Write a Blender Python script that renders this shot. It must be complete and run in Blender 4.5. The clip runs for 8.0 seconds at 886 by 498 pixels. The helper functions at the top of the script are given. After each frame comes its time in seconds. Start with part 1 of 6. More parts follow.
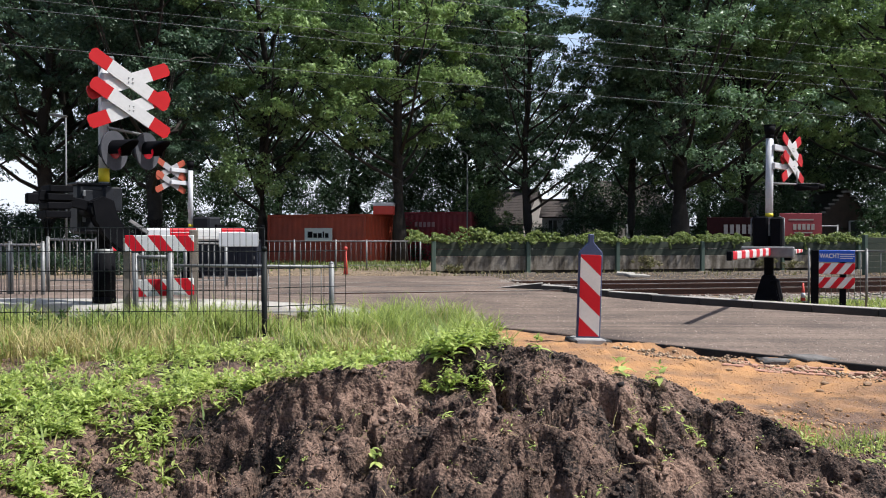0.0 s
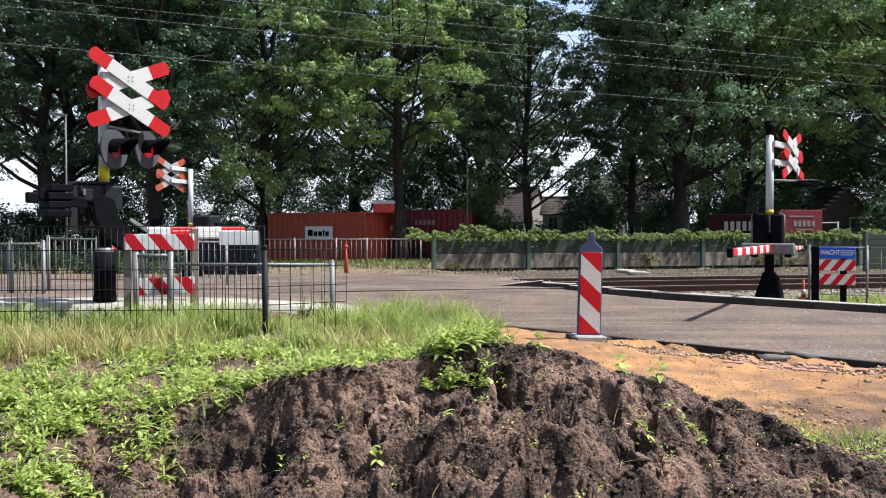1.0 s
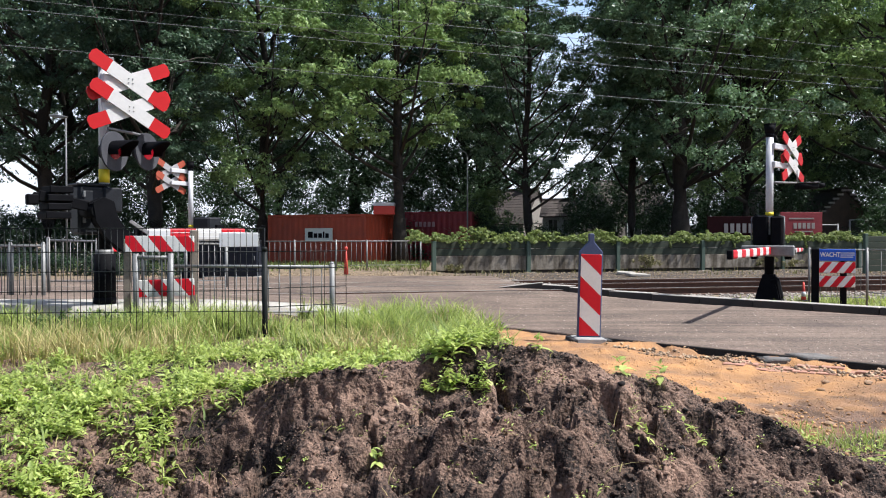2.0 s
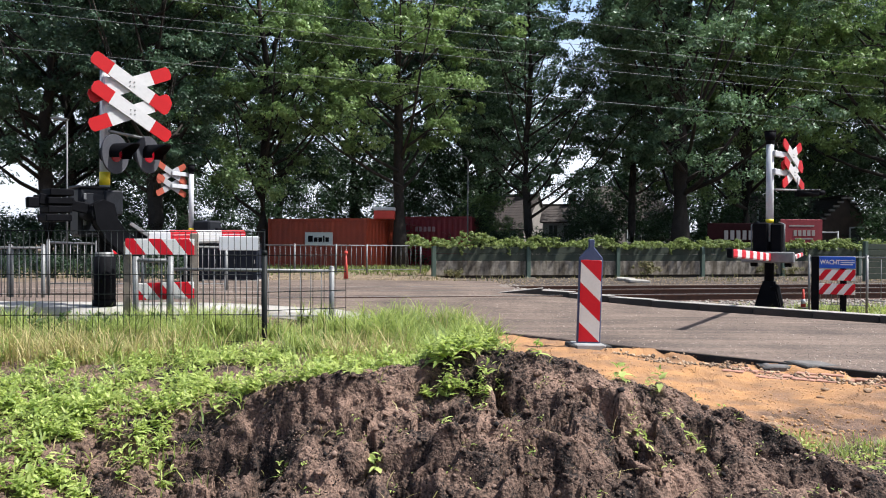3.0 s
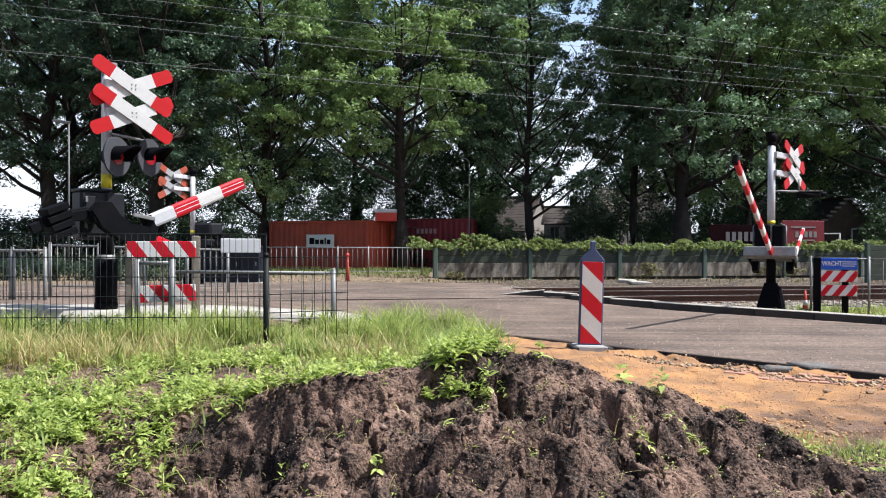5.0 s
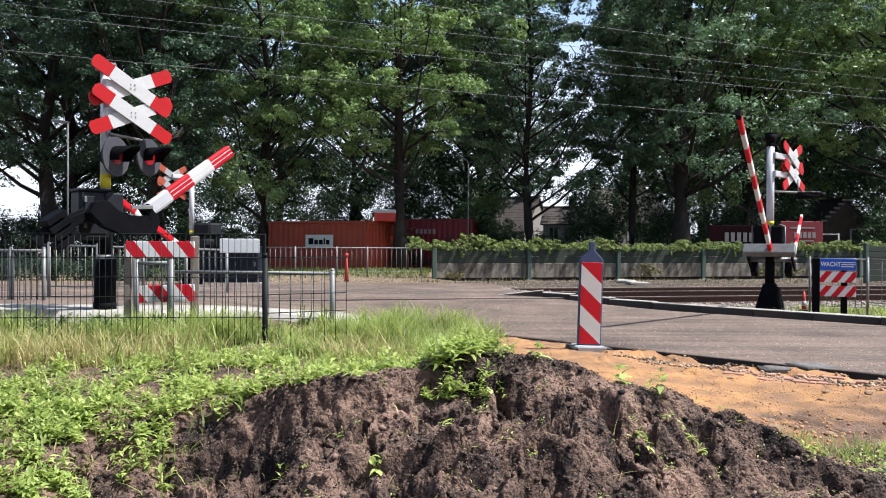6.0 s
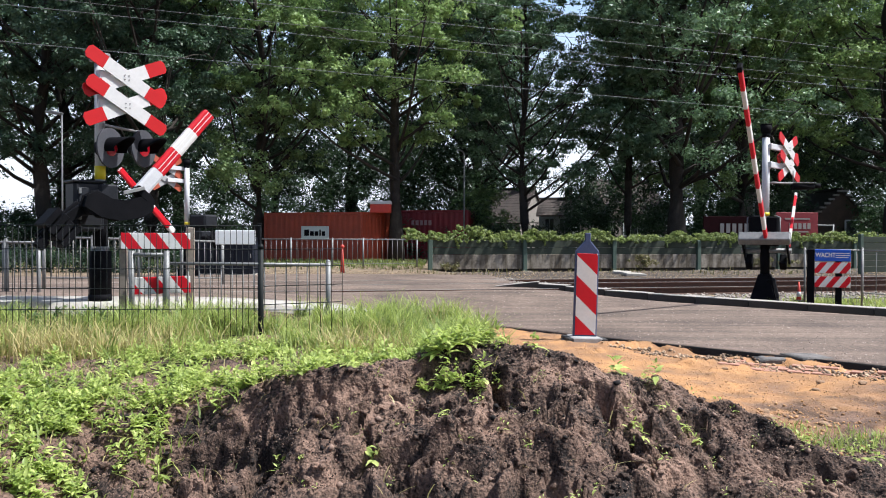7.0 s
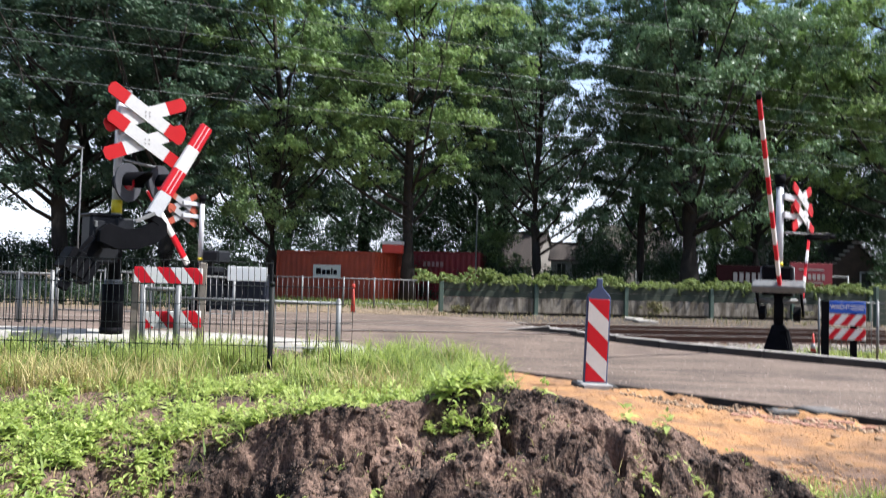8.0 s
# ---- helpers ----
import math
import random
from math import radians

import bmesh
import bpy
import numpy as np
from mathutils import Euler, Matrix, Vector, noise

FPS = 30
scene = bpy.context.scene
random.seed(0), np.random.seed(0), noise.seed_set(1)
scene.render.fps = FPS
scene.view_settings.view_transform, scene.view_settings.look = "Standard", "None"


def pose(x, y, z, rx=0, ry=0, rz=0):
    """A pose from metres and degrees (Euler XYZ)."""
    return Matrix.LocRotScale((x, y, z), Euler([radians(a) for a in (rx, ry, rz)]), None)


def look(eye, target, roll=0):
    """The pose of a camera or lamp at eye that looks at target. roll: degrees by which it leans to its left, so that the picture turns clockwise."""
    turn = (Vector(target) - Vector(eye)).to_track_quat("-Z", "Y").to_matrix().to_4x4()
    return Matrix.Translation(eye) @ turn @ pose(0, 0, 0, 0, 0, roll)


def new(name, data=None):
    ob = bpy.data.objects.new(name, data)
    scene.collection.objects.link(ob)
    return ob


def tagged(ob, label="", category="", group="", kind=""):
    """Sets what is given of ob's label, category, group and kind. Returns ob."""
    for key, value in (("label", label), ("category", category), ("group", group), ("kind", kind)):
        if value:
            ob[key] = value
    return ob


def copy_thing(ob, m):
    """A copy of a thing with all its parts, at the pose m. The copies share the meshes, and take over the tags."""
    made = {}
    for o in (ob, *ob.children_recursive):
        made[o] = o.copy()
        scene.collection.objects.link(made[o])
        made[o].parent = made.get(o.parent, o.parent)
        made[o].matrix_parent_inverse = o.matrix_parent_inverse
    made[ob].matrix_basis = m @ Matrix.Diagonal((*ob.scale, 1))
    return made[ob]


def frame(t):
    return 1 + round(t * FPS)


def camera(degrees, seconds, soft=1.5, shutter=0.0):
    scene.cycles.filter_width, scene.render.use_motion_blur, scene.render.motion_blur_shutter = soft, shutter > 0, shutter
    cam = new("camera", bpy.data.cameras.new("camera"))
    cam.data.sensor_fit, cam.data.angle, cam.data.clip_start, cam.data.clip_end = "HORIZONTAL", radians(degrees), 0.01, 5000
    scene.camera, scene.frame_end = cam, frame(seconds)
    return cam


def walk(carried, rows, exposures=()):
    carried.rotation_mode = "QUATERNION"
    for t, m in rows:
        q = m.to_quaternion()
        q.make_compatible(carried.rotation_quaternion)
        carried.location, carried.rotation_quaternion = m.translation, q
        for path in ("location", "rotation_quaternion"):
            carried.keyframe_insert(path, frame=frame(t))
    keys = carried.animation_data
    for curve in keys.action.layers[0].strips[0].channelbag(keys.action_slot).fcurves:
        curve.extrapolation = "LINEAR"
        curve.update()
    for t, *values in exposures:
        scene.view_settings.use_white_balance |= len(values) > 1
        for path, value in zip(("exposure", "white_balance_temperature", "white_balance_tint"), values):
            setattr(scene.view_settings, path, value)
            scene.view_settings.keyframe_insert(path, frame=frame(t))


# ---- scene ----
EYE = (0.0, 0.0, 1.18)


def aim(yaw, pitch, roll):
    y, p = radians(yaw), radians(pitch)
    return look(EYE, (EYE[0] + math.sin(y) * math.cos(p), EYE[1] + math.cos(y) * math.cos(p), EYE[2] + math.sin(p)), roll)


cam = camera(60, 8.0, soft=1.05, shutter=0.5)
walk(cam, [
    (0.0, aim(0.008, -0.738, 0.046)), (0.5, aim(0.039, -0.857, 0.015)), (1.0, aim(-0.020, -0.903, -0.128)),
    (1.5, aim(-0.010, -0.875, -0.202)), (3.0, aim(-0.017, -0.390, 0.282)), (3.5, aim(0.0, -0.286, 0.344)),
    (4.0, aim(0.005, -0.368, 0.201)), (4.5, aim(-0.132, -0.302, 0.180)), (6.0, aim(-0.057, -0.216, 0.234)),
    (6.5, aim(0.040, -0.558, 0.275)), (7.0, aim(0.254, -0.863, 0.172)), (7.5, aim(0.035, -0.430, 0.454)),
    (7.8, aim(-0.25, 0.55, 0.75)), (8.0, aim(-0.662, 2.237, 1.643))],
    exposures=[(0.0, 0.45, 6120, 11), (0.5, 0.55, 6120, 11), (1.2, 0.67, 6100, 11), (4.5, 0.68, 6080, 11), (6.5, 0.69, 6010, 11), (7.4, 0.69, 6000, 11), (8.0, 0.86, 6000, 11)])

# ---- light ----
world = bpy.data.worlds.new("sky")
scene.world = world
world.use_nodes = True
wn = world.node_tree
sky = wn.nodes.new("ShaderNodeTexSky")
sky.sky_type, sky.sun_disc = "NISHITA", False
sky.sun_elevation, sky.sun_rotation = radians(58.6), radians(95)
sky.dust_density = 2.5
wn.links.new(sky.outputs[0], wn.nodes["Background"].inputs[0])
wn.nodes["Background"].inputs[1].default_value = 0.085
sun_data = bpy.data.lights.new("sun", "SUN")
sun_data.energy, sun_data.angle, sun_data.color = 5.0, radians(0.53), (1.0, 0.955, 0.88)
sun = new("sun", sun_data)
sun.matrix_world = look((28, -2.5, 46), (0, 0, 0))

# bright haze low over the distance, far behind everything
haze = bpy.data.materials.new("sky_haze")
haze.use_nodes = True
hn, hl = haze.node_tree.nodes, haze.node_tree.links
hn.remove(hn["Principled BSDF"])
hco, hsep, hdiv, hramp, hem = (hn.new("ShaderNode" + k) for k in ("TexCoord", "SeparateXYZ", "Math", "ValToRGB", "Emission"))
hdiv.operation, hdiv.inputs[1].default_value = "DIVIDE", 300.0
hramp.color_ramp.elements[0].color, hramp.color_ramp.elements[1].color = (0.86, 0.90, 0.94, 1), (0.26, 0.46, 0.78, 1)
hramp.color_ramp.elements[0].position, hramp.color_ramp.elements[1].position = 0.22, 0.9
hl.new(hco.outputs["Object"], hsep.inputs[0])
hl.new(hsep.outputs[2], hdiv.inputs[0])
hl.new(hdiv.outputs[0], hramp.inputs[0])
hl.new(hramp.outputs[0], hem.inputs[0])
hem.inputs[1].default_value = 0.85
hl.new(hem.outputs[0], hn["Material Output"].inputs[0])
hb = bmesh.new()
ring = [(hb.verts.new((700 * math.sin(radians(a)), 700 * math.cos(radians(a)), -5)), hb.verts.new((700 * math.sin(radians(a)), 700 * math.cos(radians(a)), 300))) for a in range(-64, 65, 4)]
for p_, q_ in zip(ring, ring[1:]):
    hb.faces.new((p_[0], q_[0], q_[1], p_[1]))
hme = bpy.data.meshes.new("backdrop")
hb.to_mesh(hme)
hb.free()
hme.materials.append(haze)
tagged(new("backdrop", hme), "pale hazy summer sky in the distance", "sky", kind="structure")

# ---- materials ----


def mat(name, a, b=None, rough=0.7, metal=0.0, scale=8.0, fine=60.0, bump=0.2, dist=0.01, spec=0.5, trans=0.0):
    """Two-scale noise between the colours a and b, with a fine relief."""
    m = bpy.data.materials.new(name)
    m.use_nodes = True
    n, l = m.node_tree.nodes, m.node_tree.links
    p = n["Principled BSDF"]
    b = b or tuple(c * 0.7 for c in a)
    co = n.new("ShaderNodeTexCoord")
    n1, n2 = n.new("ShaderNodeTexNoise"), n.new("ShaderNodeTexNoise")
    n1.inputs["Scale"].default_value, n2.inputs["Scale"].default_value = scale, fine
    n1.inputs["Detail"].default_value, n2.inputs["Detail"].default_value = 5, 4
    mixf = n.new("ShaderNodeMath")
    mixf.operation = "MULTIPLY_ADD"
    mixf.inputs[1].default_value = 0.55
    half = n.new("ShaderNodeMath")
    half.operation = "MULTIPLY"
    half.inputs[1].default_value = 0.45
    ramp = n.new("ShaderNodeValToRGB")
    ramp.color_ramp.elements[0].position, ramp.color_ramp.elements[1].position = 0.34, 0.66
    ramp.color_ramp.elements[0].color, ramp.color_ramp.elements[1].color = (*a, 1), (*b, 1)
    for q in (n1, n2):
        l.new(co.outputs["Object"], q.inputs["Vector"])
    l.new(n2.outputs["Fac"], half.inputs[0])
    l.new(n1.outputs["Fac"], mixf.inputs[0])
    l.new(half.outputs[0], mixf.inputs[2])
    l.new(mixf.outputs[0], ramp.inputs[0])
    l.new(ramp.outputs[0], p.inputs["Base Color"])
    p.inputs["Roughness"].default_value, p.inputs["Metallic"].default_value = rough, metal
    p.inputs["Specular IOR Level"].default_value = spec
    if bump:
        bp = n.new("ShaderNodeBump")
        bp.inputs["Strength"].default_value, bp.inputs["Distance"].default_value = bump, dist
        l.new(n2.outputs["Fac"], bp.inputs["Height"])
        l.new(bp.outputs[0], p.inputs["Normal"])
    m["ramp"] = ramp.name
    return m


def striped(name, direction, period, offset, light=(0.66, 0.65, 0.63), red=(0.54, 0.009, 0.019), share=0.5, rough=0.5):
    """Painted bands of red and white across a direction in the object's own space."""
    m = mat(name, light, tuple(c * 0.88 for c in light), rough=rough, scale=5, fine=40, bump=0.05, spec=0.25)
    n, l = m.node_tree.nodes, m.node_tree.links
    p, ramp = n["Principled BSDF"], n[m["ramp"]]
    co = n.new("ShaderNodeTexCoord")
    dot = n.new("ShaderNodeVectorMath")
    dot.operation = "DOT_PRODUCT"
    dot.inputs[1].default_value = direction
    add = n.new("ShaderNodeMath")
    add.operation, add.inputs[1].default_value = "ADD", offset
    wrap = n.new("ShaderNodeMath")
    wrap.operation, wrap.inputs[1].default_value, wrap.inputs[2].default_value = "WRAP", period, 0.0
    cmp = n.new("ShaderNodeMath")
    cmp.operation, cmp.inputs[1].default_value = "LESS_THAN", period * share
    mix = n.new("ShaderNodeMix")
    mix.data_type = "RGBA"
    tint = n.new("ShaderNodeMix")
    tint.data_type, tint.blend_type = "RGBA", "MULTIPLY"
    tint.inputs[0].default_value = 1.0
    tint.inputs[7].default_value = (*[r / w for r, w in zip(red, light)], 1)
    l.new(co.outputs["Object"], dot.inputs[0])
    l.new(dot.outputs["Value"], add.inputs[0])
    l.new(add.outputs[0], wrap.inputs[0])
    l.new(wrap.outputs[0], cmp.inputs[0])
    l.new(ramp.outputs[0], tint.inputs[6])
    l.new(cmp.outputs[0], mix.inputs[0])
    l.new(ramp.outputs[0], mix.inputs[6])
    l.new(tint.outputs[2], mix.inputs[7])
    l.new(mix.outputs[2], p.inputs["Base Color"])
    return m


def ended(name, half, red=(0.47, 0.010, 0.013), light=(0.60, 0.595, 0.59)):
    """White in the middle of an arm, red past half from its centre."""
    m = mat(name, light, tuple(c * 0.9 for c in light), rough=0.5, scale=4, fine=30, bump=0.04, spec=0.25)
    n, l = m.node_tree.nodes, m.node_tree.links
    p, ramp = n["Principled BSDF"], n[m["ramp"]]
    co, sep = n.new("ShaderNodeTexCoord"), n.new("ShaderNodeSeparateXYZ")
    ab, gt = n.new("ShaderNodeMath"), n.new("ShaderNodeMath")
    ab.operation, gt.operation, gt.inputs[1].default_value = "ABSOLUTE", "GREATER_THAN", half
    tint, mix = n.new("ShaderNodeMix"), n.new("ShaderNodeMix")
    tint.data_type = mix.data_type = "RGBA"
    tint.blend_type = "MULTIPLY"
    tint.inputs[0].default_value = 1.0
    tint.inputs[7].default_value = (*[r / w for r, w in zip(red, light)], 1)
    l.new(co.outputs["Object"], sep.inputs[0])
    l.new(sep.outputs[0], ab.inputs[0])
    l.new(ab.outputs[0], gt.inputs[0])
    l.new(ramp.outputs[0], tint.inputs[6])
    l.new(gt.outputs[0], mix.inputs[0])
    l.new(ramp.outputs[0], mix.inputs[6])
    l.new(tint.outputs[2], mix.inputs[7])
    l.new(mix.outputs[2], p.inputs["Base Color"])
    return m


def leafy(name, a, b, through_colour, share=0.45):
    """Foliage: each leaf has its own shade, and light shines through it."""
    m = bpy.data.materials.new(name)
    m.use_nodes = True
    n, l = m.node_tree.nodes, m.node_tree.links
    p = n["Principled BSDF"]
    geo, ramp = n.new("ShaderNodeNewGeometry"), n.new("ShaderNodeValToRGB")
    ramp.color_ramp.elements[0].color, ramp.color_ramp.elements[1].color = (*a, 1), (*b, 1)
    l.new(geo.outputs["Random Per Island"], ramp.inputs[0])
    l.new(ramp.outputs[0], p.inputs["Base Color"])
    p.inputs["Roughness"].default_value = 0.45
    p.inputs["Specular IOR Level"].default_value = 0.35
    tr, mix = n.new("ShaderNodeBsdfTranslucent"), n.new("ShaderNodeMixShader")
    tint = n.new("ShaderNodeMix")
    tint.data_type, tint.blend_type = "RGBA", "MIX"
    tint.inputs[0].default_value = 0.6
    tint.inputs[7].default_value = (*through_colour, 1)
    l.new(ramp.outputs[0], tint.inputs[6])
    l.new(tint.outputs[2], tr.inputs[0])
    mix.inputs[0].default_value = share
    l.new(p.outputs[0], mix.inputs[1])
    l.new(tr.outputs[0], mix.inputs[2])
    l.new(mix.outputs[0], n["Material Output"].inputs[0])
    return m


def glowing(name, colour, strength):
    m = bpy.data.materials.new(name)
    m.use_nodes = True
    p = m.node_tree.nodes["Principled BSDF"]
    p.inputs["Base Color"].default_value = (*colour, 1)
    p.inputs["Roughness"].default_value = 0.25
    p.inputs["Emission Color"].default_value = (*colour, 1)
    p.inputs["Emission Strength"].default_value = strength
    return m


BLACK = mat("black_coated_steel", (0.003, 0.0034, 0.0045), (0.008, 0.008, 0.010), rough=0.7, scale=6, fine=80, bump=0.08, spec=0.06)
HOUSING = mat("black_painted_housing", (0.010, 0.0112, 0.014), (0.022, 0.024, 0.029), rough=0.5, scale=5, fine=60, bump=0.06, spec=0.2)
RUBBER = mat("black_rubber", (0.016, 0.016, 0.017), (0.035, 0.034, 0.032), rough=0.8, bump=0.2)
GALV = mat("galvanised_steel", (0.15, 0.155, 0.155), (0.25, 0.252, 0.25), rough=0.55, metal=0.3, scale=12, fine=90, bump=0.06)
LAMP_STEEL = mat("pale_lamp_steel", (0.11, 0.115, 0.12), (0.16, 0.165, 0.17), rough=0.5, scale=8, fine=60, bump=0.05)
WHITE_PAINT = mat("white_paint", (0.60, 0.61, 0.63), (0.48, 0.49, 0.51), rough=0.45, scale=5, fine=50, bump=0.05)
BOARD_GREY = mat("dull_backboard_grey", (0.055, 0.056, 0.066), (0.078, 0.08, 0.09), rough=0.75, scale=5, fine=50, bump=0.05, spec=0.15)
GREY_PAINT = mat("grey_paint", (0.085, 0.088, 0.10), (0.12, 0.124, 0.135), rough=0.5, scale=5, fine=50, bump=0.05)
YELLOW = mat("yellow_band", (0.85, 0.68, 0.02), (0.75, 0.58, 0.02), rough=0.5)
CONCRETE = mat("concrete", (0.44, 0.42, 0.38), (0.27, 0.25, 0.22), rough=0.9, scale=2.2, fine=45, bump=0.3)
# kerb concrete twice: shade of the faces and sun on top put into colour
KERB_SHADED = mat("shaded_kerb_concrete", (0.075, 0.067, 0.06), (0.032, 0.029, 0.026), rough=0.9, scale=3, fine=60, bump=0.35)
KERB_LIT = mat("lit_kerb_top", (0.42, 0.39, 0.36), (0.27, 0.25, 0.225), rough=0.9, scale=3, fine=60, bump=0.3)
WALL_STAIN = mat("stained_concrete", (0.34, 0.31, 0.265), (0.12, 0.105, 0.085), rough=0.92, scale=1.8, fine=14, bump=0.3)


def streaked(m, stretch, lo, hi):
    """Stains that run along one axis, laid over the base colour."""
    n, l = m.node_tree.nodes, m.node_tree.links
    p = n["Principled BSDF"]
    old = p.inputs["Base Color"].links[0].from_socket
    co, mp, no, ramp, mix = (n.new("ShaderNode" + k) for k in ("TexCoord", "Mapping", "TexNoise", "ValToRGB", "Mix"))
    mp.inputs["Scale"].default_value = stretch
    no.inputs["Scale"].default_value, no.inputs["Detail"].default_value = 1.0, 6
    ramp.color_ramp.elements[0].position, ramp.color_ramp.elements[1].position = 0.38, 0.60
    ramp.color_ramp.elements[0].color, ramp.color_ramp.elements[1].color = (*lo, 1), (*hi, 1)
    mix.data_type, mix.blend_type = "RGBA", "MULTIPLY"
    mix.inputs[0].default_value = 1.0
    l.new(co.outputs["Object"], mp.inputs[0])
    l.new(mp.outputs[0], no.inputs["Vector"])
    l.new(no.outputs["Fac"], ramp.inputs[0])
    l.new(old, mix.inputs[6])
    l.new(ramp.outputs[0], mix.inputs[7])
    l.new(mix.outputs[2], p.inputs["Base Color"])


streaked(WALL_STAIN, (5.0, 5.0, 0.7), (0.42, 0.38, 0.32), (1.15, 1.12, 1.08))
GREEN_BOARD = mat("mossy_green_board", (0.030, 0.046, 0.033), (0.065, 0.072, 0.05), rough=0.85, scale=2.5, fine=25, bump=0.2)
GREEN_POST = mat("green_post", (0.06, 0.10, 0.075), (0.09, 0.125, 0.10), rough=0.7)
RUST = mat("rusty_rail", (0.10, 0.045, 0.028), (0.055, 0.03, 0.022), rough=0.8, scale=10, fine=70, bump=0.3)
RAIL_TOP = mat("worn_rail_head", (0.50, 0.47, 0.44), (0.38, 0.35, 0.32), rough=0.4, metal=0.5, scale=6, fine=40, bump=0.05)
SLEEPER = mat("sleeper", (0.16, 0.13, 0.105), (0.085, 0.07, 0.06), rough=0.9, scale=5, fine=35, bump=0.4)
STONE = mat("stone_chips", (0.40, 0.355, 0.31), (0.17, 0.15, 0.13), rough=0.9, scale=3, fine=40, bump=0.3)
BARK = mat("bark", (0.045, 0.036, 0.028), (0.018, 0.015, 0.013), rough=0.95, scale=3, fine=18, bump=0.8, dist=0.03)
LEAF_TREE = leafy("tree_leaves", (0.055, 0.10, 0.052), (0.20, 0.31, 0.17), (0.17, 0.31, 0.12), 0.24)
LEAF_DEEP = leafy("deep_green_leaves", (0.030, 0.060, 0.036), (0.095, 0.16, 0.095), (0.075, 0.16, 0.07), 0.22)
LEAF_LIGHT = leafy("light_tree_leaves", (0.11, 0.175, 0.060), (0.34, 0.47, 0.17), (0.38, 0.56, 0.19), 0.36)
LEAF_MID = leafy("mid_tree_leaves", (0.085, 0.14, 0.052), (0.27, 0.39, 0.15), (0.25, 0.42, 0.11), 0.25)
# near-black greens: the shade below and behind the crowns is put into the colour
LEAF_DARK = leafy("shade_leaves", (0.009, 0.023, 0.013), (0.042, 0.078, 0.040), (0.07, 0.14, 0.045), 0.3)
LEAF_IVY = leafy("ivy_leaves", (0.03, 0.06, 0.018), (0.36, 0.43, 0.13), (0.28, 0.38, 0.08), 0.25)
LEAF_WEED = leafy("weed_leaves", (0.17, 0.25, 0.055), (0.58, 0.66, 0.22), (0.58, 0.70, 0.17), 0.42)
LEAF_NETTLE = leafy("nettle_leaves", (0.028, 0.060, 0.018), (0.095, 0.17, 0.045), (0.10, 0.20, 0.04), 0.3)
BLADE = leafy("grass_blades", (0.055, 0.115, 0.022), (0.46, 0.53, 0.16), (0.46, 0.56, 0.13), 0.42)
# dimmer copy of the blade colours above, with shade put into it
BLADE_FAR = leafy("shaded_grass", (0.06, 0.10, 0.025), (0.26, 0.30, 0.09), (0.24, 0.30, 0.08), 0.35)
STRAW = leafy("dry_grass", (0.30, 0.27, 0.09), (0.60, 0.50, 0.25), (0.48, 0.44, 0.17), 0.35)
DULL_GRASS = leafy("dull_grass", (0.07, 0.085, 0.03), (0.24, 0.20, 0.09), (0.20, 0.20, 0.07), 0.3)
ORANGE = mat("orange_container_paint", (0.36, 0.052, 0.019), (0.23, 0.034, 0.014), rough=0.5, scale=1.5, fine=20, bump=0.05)
RED_STEEL = mat("red_container_paint", (0.22, 0.010, 0.018), (0.15, 0.008, 0.013), rough=0.5, scale=1.5, fine=20, bump=0.05)
BANNER_DARK = mat("dark_red_banner", (0.022, 0.005, 0.007), (0.014, 0.004, 0.005), rough=0.9, spec=0.08)
BANNER_RED = mat("red_banner", (0.26, 0.025, 0.035), (0.20, 0.02, 0.028), rough=0.7)
BLUE = mat("blue_sign_enamel", (0.014, 0.105, 0.60), (0.013, 0.09, 0.52), rough=0.35, bump=0.03)
BLUE_FRAME = mat("dark_blue_plastic", (0.035, 0.055, 0.13), (0.05, 0.07, 0.15), rough=0.55)
WHITE_SHEET = mat("white_sign_back", (0.72, 0.73, 0.75), (0.64, 0.65, 0.67), rough=0.5, scale=3, bump=0.02)
BRICK_HOUSE = mat("house_brick", (0.12, 0.082, 0.066), (0.07, 0.05, 0.042), rough=0.9, scale=2, fine=15, bump=0.3)
RENDER_WALL = mat("house_render", (0.30, 0.275, 0.25), (0.24, 0.22, 0.20), rough=0.9, scale=1, fine=8, bump=0.1)
ROOF_TILE = mat("roof_tile", (0.075, 0.058, 0.050), (0.04, 0.033, 0.03), rough=0.85, scale=2, fine=12, bump=0.4)
GLASS = mat("window_glass", (0.03, 0.035, 0.04), (0.05, 0.055, 0.06), rough=0.08, bump=0)
CONE_RED = mat("cone_red", (0.62, 0.06, 0.04), (0.5, 0.05, 0.035), rough=0.6)
LENS_RED = glowing("red_lens", (0.42, 0.008, 0.02), 0.4)
LENS_DIM = glowing("dark_red_lens", (0.16, 0.006, 0.012), 0.12)
BRICK_RED = mat("red_paving", (0.40, 0.215, 0.15), (0.29, 0.15, 0.105), rough=0.9, scale=6, fine=50, bump=0.3)
PLASTIC_GREY = mat("grey_recycled_plastic", (0.40, 0.395, 0.39), (0.24, 0.235, 0.23), rough=0.8, bump=0.2)
WOOD_POST = mat("weathered_post", (0.30, 0.26, 0.21), (0.18, 0.15, 0.125), rough=0.9, scale=8, fine=50, bump=0.3)
WIRE = mat("overhead_wire", (0.15, 0.16, 0.17), (0.22, 0.23, 0.24), rough=0.6, metal=0.3, bump=0)

# ---- mesh tools ----
UP = Vector((0, 0, 1))


